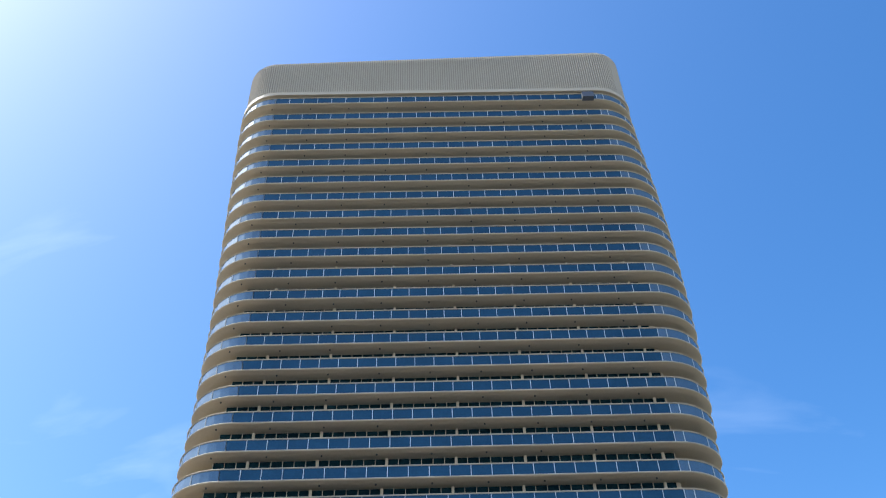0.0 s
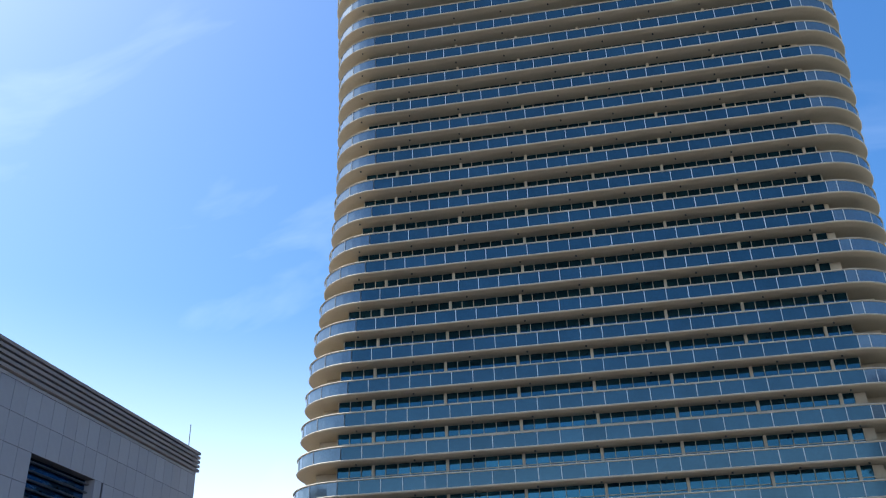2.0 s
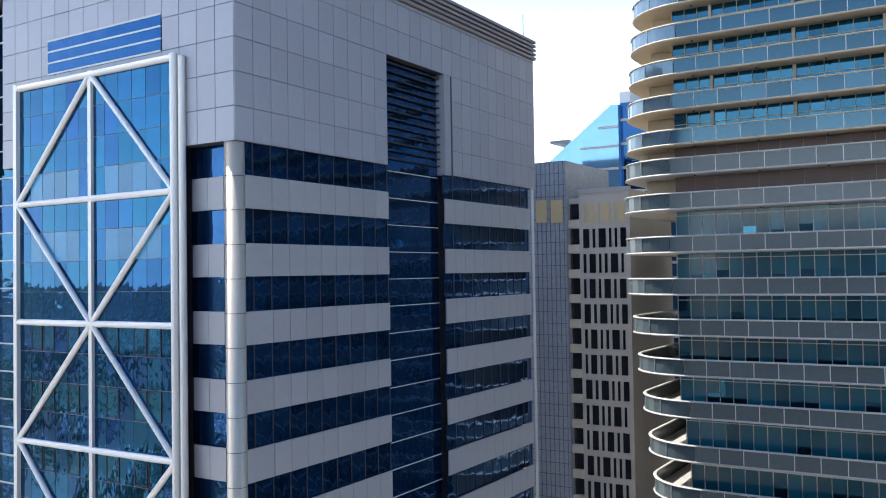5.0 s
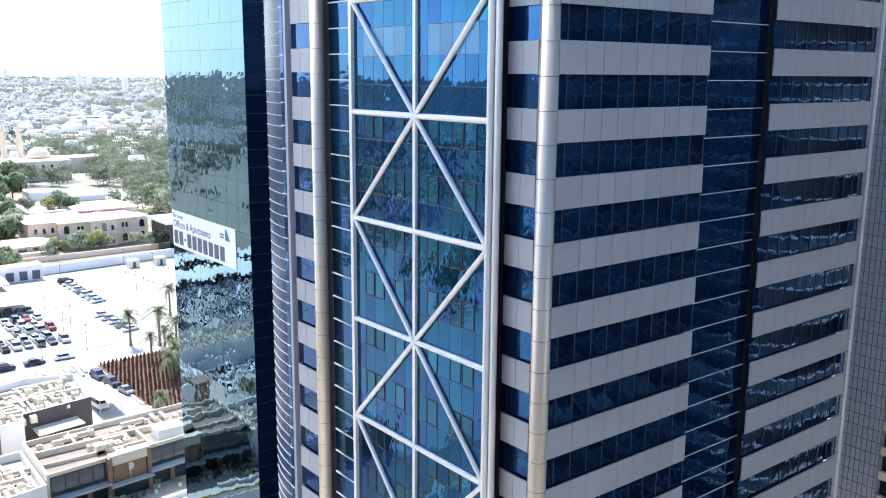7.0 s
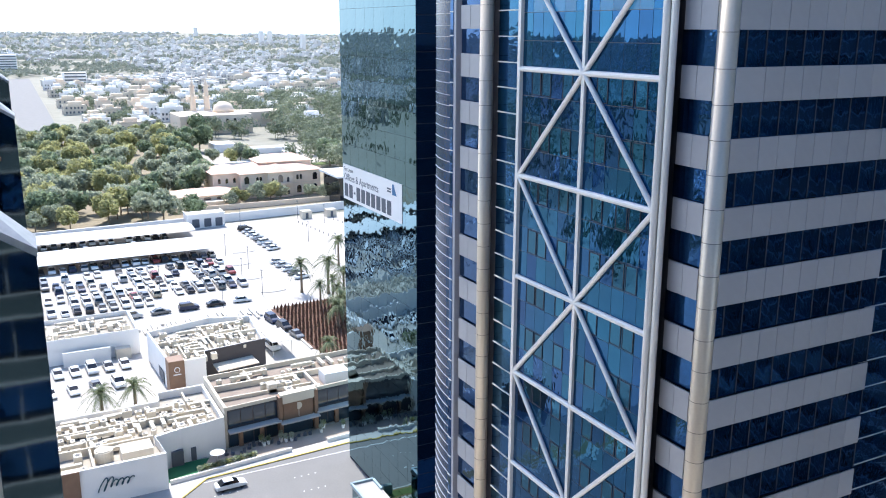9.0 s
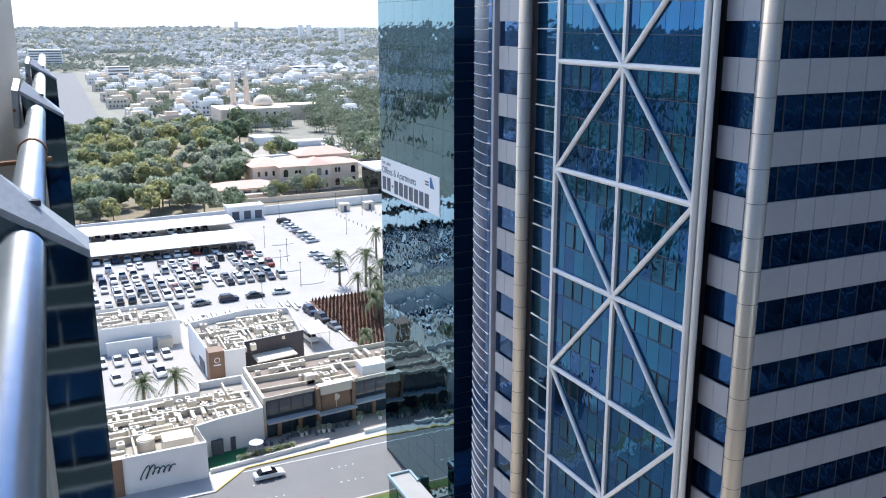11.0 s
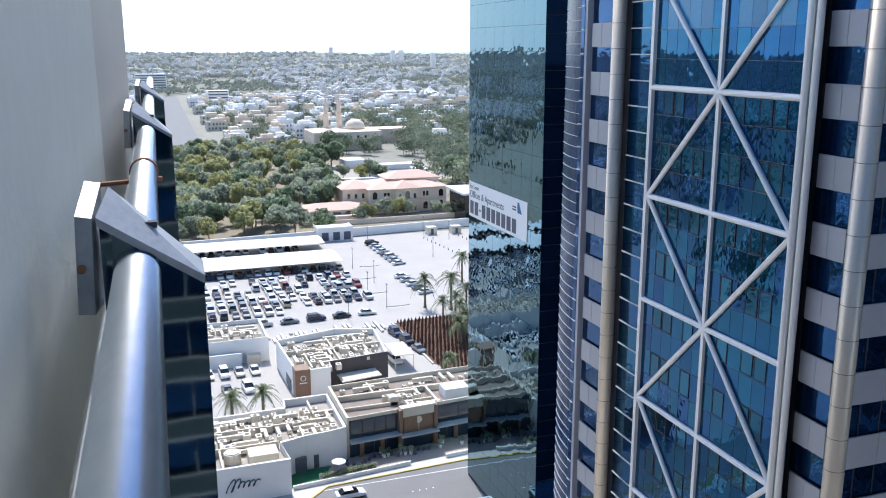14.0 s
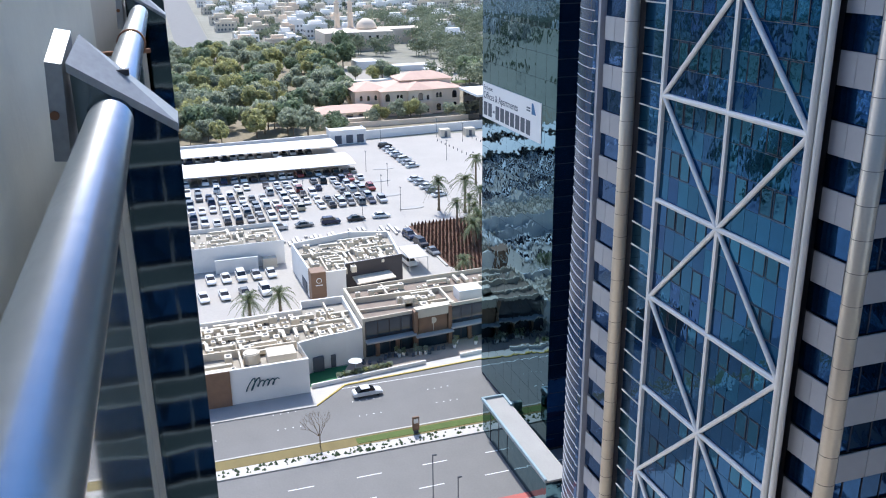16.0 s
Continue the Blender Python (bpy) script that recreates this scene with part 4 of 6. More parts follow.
# ---- cars ----
def car_meshes(L, W, Hh, hood, boot, suv):
    """Body, glasshouse and wheel meshes, the nose towards +x."""
    zs, zw = 0.32, 0.62 * Hh
    prof = [(-L / 2, zs), (-L / 2 - 0.02, zs + 0.35), (-L / 2 + 0.08, zw * (1.0 if suv else 0.98)), (-L / 2 + boot, zw + 0.02), (L / 2 - hood, zw + 0.02),
            (L / 2 - 0.25, zw - 0.16), (L / 2, zw - 0.36), (L / 2 + 0.02, zs + 0.1), (L / 2 - 0.1, zs)]
    def ring(y, k):
        return [(x * (1 - 0.03 * k), y, z - 0.05 * k * (z > 0.6)) for x, z in prof]
    body = Shape().sweep([ring(-W / 2, 1), ring(-W / 2 + 0.1, 0), ring(W / 2 - 0.1, 0), ring(W / 2, 1)])
    g0, g1 = -L / 2 + boot * 0.55, L / 2 - hood + 0.1
    gp = [(g0, zw), (g0 + (0.25 if suv else 0.7), Hh - 0.06), (g1 - 0.95, Hh - 0.04), (g1, zw)]
    glass = Shape().sweep([[(x, -W / 2 + 0.1, z - 0.0) if z < zw + 0.01 else (x, -W / 2 + 0.24, z) for x, z in gp],
                           [(x, W / 2 - 0.1, z) if z < zw + 0.01 else (x, W / 2 - 0.24, z) for x, z in gp]])
    roof = Shape().box(gp[1][0] - 0.04, gp[2][0] + 0.08, -W / 2 + 0.2, W / 2 - 0.2, Hh - 0.07, Hh)
    wheel = Shape().rod((0, -0.1, 0), (0, 0.1, 0), 0.33, 12)
    return body, glass, roof, wheel


car_cols = {"white": (0.72, 0.72, 0.70), "silver": (0.45, 0.46, 0.47), "grey": (0.16, 0.165, 0.17), "black": (0.02, 0.02, 0.025), "navy": (0.02, 0.03, 0.07), "red": (0.2, 0.03, 0.03), "beige": (0.42, 0.37, 0.28)}
car_paint = {k: mat(k + "_car_paint", c, 0.25, metal=0.3 if k in ("silver", "grey", "beige") else 0.0, var=0.02) for k, c in car_cols.items()}
protos = {}
wheel_me = None
for kind_, dims in (("saloon", (4.6, 1.8, 1.45, 1.25, 0.95, False)), ("off_road_car", (4.8, 1.95, 1.85, 1.15, 0.35, True))):
    body, glass, roof, wheel = car_meshes(*dims)
    for cname, cm in car_paint.items():
        protos[kind_, cname] = (body.mesh("body", cm), glass.mesh("window", car_glass), roof.mesh("roof", cm), wheel.mesh("wheel", tyre), dims)


def make_car(kind_, cname, x, y, rz, group="parked cars"):
    b, gl, rf, wh, d = protos[kind_, cname]
    key = (kind_, cname)
    if key not in done_cars:
        c = thing("car", f"{cname} {'off-road car' if kind_ != 'saloon' else 'saloon car'} parked on pale paving", "car", group, (x, y, 0.035), rz)
        for nm, me in (("body", b), ("glasshouse", gl), ("roof", rf)):
            shared(nm, me, c, (0, 0, 0))
        for sx in (-0.31, 0.31):
            for sy in (-0.5, 0.5):
                shared("wheel", wh, c, (sx * d[0], sy * (d[1] - 0.22), 0.33))
        done_cars[key] = c
        return c
    return copy_thing(done_cars[key], Matrix.Translation((x, y, 0.035)) @ Matrix.Rotation(rz, 4, "Z"))


done_cars = {}
rnd = random.Random(21)
CN = ["white"] * 16 + ["silver"] * 7 + ["grey"] * 6 + ["black"] * 3 + ["navy", "navy", "red", "beige"]
# rows of the lot: (x, y from, y to, share taken)
for x, y0, y1, fill in ((-217, -40, 34, 0.7), (-223, -40, 59, 0.7), (-228.4, -40, 54, 0.85), (-236, -40, 58, 0.8), (-241.6, -40, 56, 0.9), (-248.5, -40, 58, 0.75), (-257.4, -40, 57, 0.97), (-277, -40, 57, 0.95), (-288, -40, 57, 0.7)):
    y = y0
    while y < y1:
        if rnd.random() < fill:
            make_car("off_road_car" if rnd.random() < 0.45 else "saloon", rnd.choice(CN), x + rnd.uniform(-0.4, 0.4), y + rnd.uniform(-0.15, 0.15), rnd.choice((0, math.pi)) + rnd.gauss(0, 0.03))
        y += 2.75
for k in range(5):
    make_car("off_road_car" if k in (0, 2) else "saloon", ["silver", "grey", "navy", "black", "white"][k], -207.5 - 0.3 * k, 26 + 6.6 * k, math.pi / 2 + rnd.gauss(0, 0.05))
for k, c in enumerate(("black", "silver", "white", "white", "black", "white", "silver", "white")):
    make_car("off_road_car" if k in (0, 5) else "saloon", c, -287 + k * 4.3, 74.2 + 0.12 * k, math.pi / 2 + 0.25, "parked cars")
for k, c in enumerate(("white", "silver", "white", "grey", "white")):
    make_car("saloon", c, -241 + k * 4.6, 71.2 + 0.35 * k, math.pi / 2 + 0.25)
for k, c in enumerate(("navy", "black", "grey")):
    make_car("off_road_car" if k < 2 else "saloon", c, -190.5 + 6.3 * k, 54.5 + 0.9 * k, 0.15)
make_car("off_road_car", "white", -173.0, 49.3, 0.1)
for k, c in enumerate(("white", "white", "white", "silver", "white")):
    make_car("off_road_car" if k in (2,) else "saloon", c, -176.5, 7.6 + 3.1 * k, 0.05)
for k, c in enumerate(("white", "white", "grey", "white")):
    make_car("off_road_car" if k == 3 else "saloon", c, -167.0, 5.5 + 4.0 * k, 0.1)
make_car("saloon", "white", -119.0, 26.7, math.pi / 2 + 0.03, "")

# ---- car park shades, walls and lamps ----
for x0, x1 in ((-272.6, -256.0), (-295.5, -282.4)):
    c = thing("carport", "long white fabric carport over parked cars", "carport", "carports of the lot")
    n = 16
    roofs = Shape()
    roofs.sweep([[(x0 + (x1 - x0) * t, y, 2.9 + 0.5 * math.sin(math.pi * t)) for t in (0, 0.25, 0.5, 0.75, 1)] + [(x1, y, 2.75), (x0, y, 2.75)] for y in (-62, 57)])
    part("canopy", roofs, fabric, c)
    for k in range(25):
        part("post", Shape().rod((x0 + 0.5, -61 + k * 4.8, 0), (x0 + 0.5, -61 + k * 4.8, 2.85), 0.08, 8), pale_metal, c)
lotwall = thing("lot_wall", "long low white perimeter wall behind the car park", "wall", kind="structure")
part("wall_run", Shape().prism([(-293, -130), (-292.4, -130), (-301.6, 58), (-306.6, 118), (-312, 180), (-312.6, 180), (-307.2, 118), (-302.2, 58)], 0, 3.0), white_wall, lotwall)
gate = thing("gatehouse", "small white gatehouse with shuttered openings", "building")
part("wall", bevel_box(-304, -297, 57.5, 70, 0, 4.6, 0.05), white_wall, gate)
part("roof_parapet", Shape().box(-304.1, -296.9, 57.4, 57.7, 4.6, 5.0).box(-304.1, -296.9, 69.8, 70.1, 4.6, 5.0).box(-297.2, -296.9, 57.7, 69.8, 4.6, 5.0), white_wall, gate)
for y in (59, 63, 66.8):
    part("shutter", Shape().box(-297, -296.92, y, y + 2.4, 0.3, 3.2), ink_grey, gate)
lamp = thing("street_lamp", "slim dark lamp post in the car park", "lamp", "lamps of the lot", (-212, 58.5, 0))
part("pole", Shape().rod((0, 0, 0), (0, 0, 6.5), 0.08, 8, 0.05), ink_grey, lamp)
part("head", Shape().box(-0.5, 0.5, -0.14, 0.14, 6.45, 6.6), ink_grey, lamp)
for x, y in ((-238, 62), (-256, 60), (-226, 57), (-292, 74), (-297, 96), (-299, 118), (-262, 88), (-243, 90), (-206, 47), (-286, 102), (-230, 14), (-228, 36)):
    copy_thing(lamp, Matrix.Translation((x, y, 0)))
isl = Shape()
for x, y in ((-214, 62), (-228, 60), (-244, 61), (-258, 66)):
    isl.prism([(x + 1.0 * math.cos(a), y + 3.4 * math.sin(a)) for a in [i * math.tau / 14 for i in range(14)]], 0, 0.16)
tagged(part("traffic_islands", isl, concrete), "low rounded traffic islands", "kerb", kind="structure")
post_me = Shape().rod((0, 0, 0), (0, 0, 0.8), 0.12, 8).mesh("bollard", ink_grey)
for k in range(34):
    o = tagged(new("bollard", post_me), "short dark bollard on the paving", "bollard", "bollards")
    o.location = (-290 + (k % 17) * 3.3, (94 if k < 17 else 107) + (k % 17) * 0.35, 0.03)
for k in range(2):
    kk = thing("site_cabin", "grey boxy site cabin beside the lot wall", "cabin", "cabins", (-297 + k, 99 + 9 * k, 0))
    part("body", bevel_box(-1.6, 1.6, -1.8, 1.8, 0, 2.8, 0.06), hvac, kk)
    part("door", Shape().box(1.6, 1.64, -0.5, 0.5, 0.1, 2.2), ink_grey, kk)
fence = thing("hoarding", "blue and white site hoarding", "fence")
for k in range(10):
    part("board", Shape().box(-0.05, 0.05, k * 2.2, k * 2.2 + 2.1, 0, 2.4), ink_blue if k % 2 else fabric, fence)
fence.location, fence.rotation_euler = (-292, 112, 0), (0, 0, -1.2)
hall = thing("flat_roofed_hall", "dark glazed hall with a white flat roof", "building")
part("wall", Shape().box(-330, -312, 118, 150, 0, 11), black_glass, hall)
part("roof", Shape().box(-331, -310.5, 116.5, 151, 11, 11.8), white_wall, hall)

# ---- restaurants ----
fan_me = Shape().rod((0, 0, 0), (0, 0, 0.05), 0.38, 14).mesh("fan", hvac_dark)
unit_me = bevel_box(-0.8, 0.8, -0.6, 0.6, 0.0, 1.25, 0.05).mesh("casing", hvac)
unit = thing("rooftop_unit", "off-white rooftop cooling unit with a round fan", "cooling unit", "units on the roofs", (-130, 10, 4.6))
for nm, me, l in (("casing", unit_me, (0, 0, 0)), ("fan", fan_me, (0, 0, 1.25))):
    shared(nm, me, unit, l)
duct_me = [bevel_box(-0.3, 0.3, -2.0, 2.0, 0.35, 0.95, 0.06).mesh("duct", hvac), bevel_box(-1.6, 1.6, -0.3, 0.3, 0.3, 0.95, 0.06).mesh("duct", hvac)]
leg_me = Shape().box(-0.25, 0.25, -0.1, 0.1, 0, 0.35).mesh("leg", hvac_dark)


def clutter(x0, x1, y0, y1, z, n, seed):
    """Cooling units and ducts standing close together on a flat roof."""
    r = random.Random(seed)
    spots = []
    for _ in range(n * 40):
        x, y = r.uniform(x0, x1), r.uniform(y0, y1)
        if all(abs(x - a) > 1.45 or abs(y - b) > 1.25 for a, b in spots):
            spots.append((x, y))
        if len(spots) >= n:
            break
    for i, (x, y) in enumerate(spots):
        if i % 3 < 2:
            o = copy_thing(unit, Matrix.Translation((x, y, z)) @ Matrix.Rotation(r.choice((0, 1.5708, 3.1416)), 4, "Z"))
            q = r.uniform(0.5, 0.95)
            o.scale = (q, q * r.uniform(0.8, 1.15), q * r.uniform(0.8, 1.3))
        else:
            d = thing("roof_duct", "off-white sheet metal duct on the roof", "duct", "ducts on the roofs", (x, y, z), r.choice((0, 0.02)))
            shared("casing", duct_me[i % 2], d, (0, 0, 0))
            shared("leg", leg_me, d, (0, 0, 0))


def parapet_roof(name, pts, z, h, wall, parent, roofmat=gravel, t=0.35):
    """Walls up to z + h round a flat roof at z."""
    cx, cy = sum(p[0] for p in pts) / len(pts), sum(p[1] for p in pts) / len(pts)
    def shrink(k):
        out = []
        for x, y in pts:
            d = math.hypot(x - cx, y - cy)
            out.append((cx + (x - cx) * (d - k * 1.4) / d, cy + (y - cy) * (d - k * 1.4) / d))
        return out
    inn = shrink(t)
    n = len(pts)
    s = Shape()
    s.sweep([[(*p, 0) for p in pts], [(*p, z + h) for p in pts], [(*p, z + h) for p in inn], [(*p, z) for p in inn]], caps=False)
    part("wall", s, wall, parent)
    part("roof", Shape().poly([(*p, z + 0.01) for p in inn]), roofmat, parent)


cafe = thing("white_restaurant", "white walled restaurant with a cluttered flat roof", "building")
parapet_roof("x", [(-122.3, -9), (-122.5, 18.5), (-128.6, 18.0), (-129.8, 22), (-130.3, 26), (-131.0, 29), (-146, 29), (-146, 21.3), (-142.4, 21), (-141.4, -9)], 4.6, 1.3, white_wall, cafe, roof_dust)
inner = Shape().box(-129.6, -129.3, -8, 17.8, 4.6, 5.9).box(-129.3, -123.0, 8.5, 8.8, 4.6, 5.8).box(-136.3, -136.0, -8, 24, 4.6, 5.7).box(-136, -130.9, 21.8, 22.1, 4.6, 5.6)
inner.box(-141, -136.3, 12, 12.3, 4.6, 5.6).box(-136, -129.6, 3, 3.3, 4.6, 5.7).box(-145, -139, 25, 25.3, 4.6, 5.5).box(-127.5, -124.2, 12.6, 17.0, 4.6, 6.4)
part("inner_parapet", inner, cream_wall, cafe)
part("timber_corner", Shape().box(-122.31, -122.2, -9, 6.6, 0.1, 5.9), timber, cafe)
part("service_door", Shape().box(-129.6, -128.9, 20.2, 22.0, 0.15, 2.6), ink_grey, cafe)
part("service_door", Shape().box(-130.3, -129.75, 23.3, 24.1, 0.15, 2.3), ink_grey, cafe)
logo = bpy.data.curves.new("script_emblem", "CURVE")
logo.dimensions, logo.bevel_depth = "3D", 0.085
sp = logo.splines.new("POLY")
N = 90
sp.points.add(N - 1)
for i in range(N):
    t = i / (N - 1)
    z = (1.0 if t < 0.32 else 0.5) * math.cos(t * 36 + 2.6)
    sp.points[i].co = (0.03, t * 4.3 + 0.22 * math.sin(t * 36 + 2.6) + 0.45 * z, z, 1)
logo.materials.append(ink_teal)
lg = new("script_emblem", logo)
lg.parent, lg.location = cafe, (-122.3, 9.2, 3.1)
clutter(-141, -131.3, -7, 27.5, 4.6, 105, 3)
clutter(-128.9, -123.5, -7, 8, 4.6, 16, 4)
clutter(-128.9, -127.9, 9.3, 17, 4.6, 4, 5)
tankbase = thing("water_tank", "round cream water tank on the roof", "tank", loc=(-127.0, 10.4, 4.6))
part("drum", Shape().rod((0, 0, 0), (0, 0, 1.6), 1.3, 20), hvac, tankbase)
part("lid", Shape().rod((0, 0, 1.6), (0, 0, 1.75), 1.1, 20), hvac, tankbase)
tf = tagged(part("turf", Shape().prism([(-124.2, 18.7), (-128.3, 18.7), (-129.6, 22.2), (-129.6, 26.0), (-124.6, 23.2)], 0.13, 0.17), turf), "bright green artificial turf strip", "turf", kind="structure")
bist = thing("dark_bistro", "dark two storey restaurant with brown piers and a gravel roof", "building")
def bx(y):
    return -131.6 - (y - 29) * 0.09
parapet_roof("x", [(bx(29.2), 29.2), (bx(58), 58), (-148, 58), (-146.4, 29.2)], 6.2, 0.9, cream_wall, bist)
bay_glass = mat("blue_black_restaurant_glass", (0.02, 0.04, 0.06), 0.06, ior=1.8, var=0.3)


def front(y0, y1, out, z0, z1, material, name, label=""):
    """A piece of the street front between two places along it."""
    part(name, Shape().prism([(bx(y0) + out, y0), (bx(y1) + out, y1), (bx(y1) - 0.3, y1), (bx(y0) - 0.3, y0)], z0, z1), material, bist, label)


for ya, yb in ((29.6, 38.2), (44.9, 57.8)):
    front(ya, yb, 0.05, 0.1, 6.5, dark_wall, "facade")
    y = ya + 0.2
    while y + 1.9 < yb:
        front(y, y + 1.9, 0.1, 3.7, 6.3, bay_glass, "window_pane")
        front(y, y + 1.9, 0.1, 0.3, 2.8, bay_glass, "window_pane")
        y += 2.08
    front(ya - 0.1, yb + 0.2, 1.7, 3.05, 3.3, concrete, "awning", "pale grey awning")
front(38.4, 44.7, 1.1, 5.9, 7.5, cream_wall, "entrance_head")
front(38.9, 44.2, 0.9, 2.9, 6.4, timber, "entrance_panel", "brown panelled entrance bay")
front(38.9, 44.2, 0.5, 0.1, 2.9, bay_glass, "entrance_glass")
front(38.2, 45.0, 2.3, 2.75, 2.95, concrete, "awning", "pale grey awning")
for y in (31.6, 35.2, 38.4, 44.7, 48.6, 52.6, 56.6):
    tall = y in (38.4, 44.7)
    part("pier", bevel_box(bx(y) - 0.3, bx(y) + (1.2 if tall else 0.7), y - 0.32, y + 0.32, 0.1, 7.2 if tall else 3.05, 0.03), timber, bist)
ex = bx(42) + 0.9
part("roof_emblem", Shape().rod((ex, 41.6, 5.0), (ex + 0.06, 41.6, 5.0), 0.6, 20), cream_wall, bist)
part("stem", Shape().box(ex, ex + 0.05, 41.55, 41.65, 3.1, 4.4), cream_wall, bist)
inner = Shape().box(-141, -140.6, 29.8, 57.6, 6.2, 7.2).box(-146, -141, 36, 36.3, 6.2, 7.1).box(-140.6, -133.4, 45.4, 45.8, 6.2, 7.2).box(-136.5, -136.2, 29.9, 45.4, 6.2, 6.8)
part("inner_parapet", inner, cream_wall, bist)
part("roof_hut", bevel_box(-138.5, -135.2, 47.5, 52, 6.2, 8.2, 0.05), white_wall, bist)
duct = thing("kitchen_extract", "large bent sheet metal extract duct on gravel roof", "duct", loc=(-137, 39, 6.2))
part("riser", bevel_box(-0.8, 0.8, -1.2, 0.4, 0, 1.5, 0.15), hvac, duct)
part("elbow", Shape().sweep([[(-0.5, 0.4 + 0.5 * k, 1.4 - 0.12 * k * k), (0.5, 0.4 + 0.5 * k, 1.4 - 0.12 * k * k), (0.5, 0.4 + 0.5 * k, 0.4 - 0.1 * k), (-0.5, 0.4 + 0.5 * k, 0.4 - 0.1 * k)] for k in range(3)]), hvac, duct)
clutter(-140, -137, 37, 44.5, 6.2, 7, 6)
clutter(-134.8, -132.9, 40, 45, 6.2, 4, 7)
clutter(-145, -142, 31, 56, 6.2, 16, 8)
tagged(part("terrace_floor", Shape().prism([(-124.6, 23.3), (-126.3, 38.3), (-127.6, 57), (-133, 57), (-131.2, 29.1), (-129.7, 26.1)], 0.1, 0.155), mat("warm_terrace_paving", (0.36, 0.29, 0.23), 0.8, var=0.15, scale=1)), "warm brown terrace paving", "paving", kind="structure")
terrace = thing("terrace_wall", "low white terrace wall along the pavement", "wall")
part("wall_run", Shape().prism([(-123.9, 18.9), (-123.6, 18.9), (-124.0, 23.1), (-125.7, 38.3), (-126.0, 38.3), (-124.3, 23.2)], 0.1, 0.8), white_wall, terrace)
part("wall_run", Shape().prism([(-126.4, 44.5), (-126.1, 44.5), (-127.2, 57), (-127.5, 57)], 0.1, 0.8), white_wall, terrace)
pot_me = Shape().sweep([[(q * math.cos(a), q * math.sin(a), z) for a in [i * math.tau / 8 for i in range(8)]] for q, z in ((0.26, 0), (0.36, 0.55), (0.3, 0.55))]).mesh("pot", white_wall)
bushes = []
for k in range(4):
    b_ = Shape()
    for i in range(80):
        a, w_, zz = rnd.uniform(0, 6.28), rnd.uniform(0.05, 0.48), rnd.uniform(0.5, 1.25)
        c_ = Vector((w_ * math.cos(a), w_ * math.sin(a), zz))
        u_ = Vector((rnd.gauss(0, 1), rnd.gauss(0, 1), rnd.gauss(0, 1))).normalized() * 0.16
        v_ = u_.orthogonal().normalized() * 0.1
        b_.poly([c_ - u_, c_ - v_, c_ + u_, c_ + v_])
    bushes.append(b_.mesh("foliage", leaf[k % 3]))
for k in range(34):
    y = 23.6 + k * 0.46 if k < 20 else rnd.uniform(30, 56)
    x = -125.0 - (y - 23.6) * 0.115 if k < 20 else -127.4 - (y - 29) * 0.09 - rnd.uniform(0, 3.2)
    p_ = thing("potted_shrub", "white pot with a leafy green shrub", "potted plant", "pots of the terrace", (x, y, 0.155), k)
    p_.scale = (1, 1, 1) if k < 20 else (0.9, 0.9, 1.2)
    shared("pot", pot_me, p_, (0, 0, 0))
    shared("foliage", bushes[k % 4], p_, (0, 0, 0))
par = thing("parasol", "round white parasol on the terrace", "parasol", loc=(-126.4, 26.6, 0.155))
part("pole", Shape().rod((0, 0, 0), (0, 0, 2.4), 0.04, 8), pale_metal, par)
part("canopy", Shape().sweep([[(1.15 * math.cos(a), 1.15 * math.sin(a), 2.2) for a in [i * math.tau / 12 for i in range(12)]], [(0.06 * math.cos(a), 0.06 * math.sin(a), 2.75) for a in [i * math.tau / 12 for i in range(12)]]]), fabric, par)
seat_me = bevel_box(-0.25, 0.25, -0.25, 0.25, 0, 0.45, 0.04).mesh("seat", ink_grey)
seat_back = Shape().box(-0.25, -0.2, -0.25, 0.25, 0.45, 0.85).mesh("backrest", ink_grey)
for k in range(16):
    c = thing("terrace_chair", "dark terrace chair by the planters", "chair", "terrace chairs", (-128.6 - k * 0.1 + rnd.uniform(-1.2, 1.2), 28.6 + k * 0.95, 0.155), rnd.uniform(0, 6))
    shared("seat", seat_me, c, (0, 0, 0))
    shared("backrest", seat_back, c, (0, 0, 0))

shop = thing("white_cafe", "low white cafe with a brown corner tower and dark flank", "building")
parapet_roof("x", [(-158.2, 25.6), (-158.4, 32.3), (-161.6, 32.7), (-163.4, 45), (-179, 46.4), (-181.8, 38), (-178, 24.8)], 4.8, 1.3, white_wall, shop, roof_dust)
part("corner_tower", bevel_box(-161.2, -158.05, 25.4, 28.3, 0, 6.3, 0.03), timber, shop, "brown cladding corner")
part("emblem", Shape().rod((-158.05, 26.9, 4.6), (-157.98, 26.9, 4.6), 0.55, 18), fabric, shop)
part("emblem_core", Shape().rod((-157.99, 26.9, 4.6), (-157.95, 26.9, 4.6), 0.42, 18), timber, shop)
part("small_print", Shape().box(-158.05, -157.99, 26.2, 27.6, 3.55, 3.75), fabric, shop)
part("flank", Shape().prism([(-161.5, 32.75), (-163.3, 45.1), (-163.6, 45.1), (-161.8, 32.75)], 0.2, 6.12), dark_wall, shop, "dark flank wall")
part("canopy", Shape().prism([(-162.0, 34.2), (-163.1, 42.2), (-158.6, 42.5), (-157.3, 34.3)], 3.0, 3.2), cream_wall, shop, "flat cream canopy")
for px_, py_ in ((-157.7, 34.6), (-158.2, 38.4), (-158.9, 42.1)):
    part("canopy_post", Shape().rod((px_, py_, 0.03), (px_, py_, 3.0), 0.07, 8), ink_grey, shop)
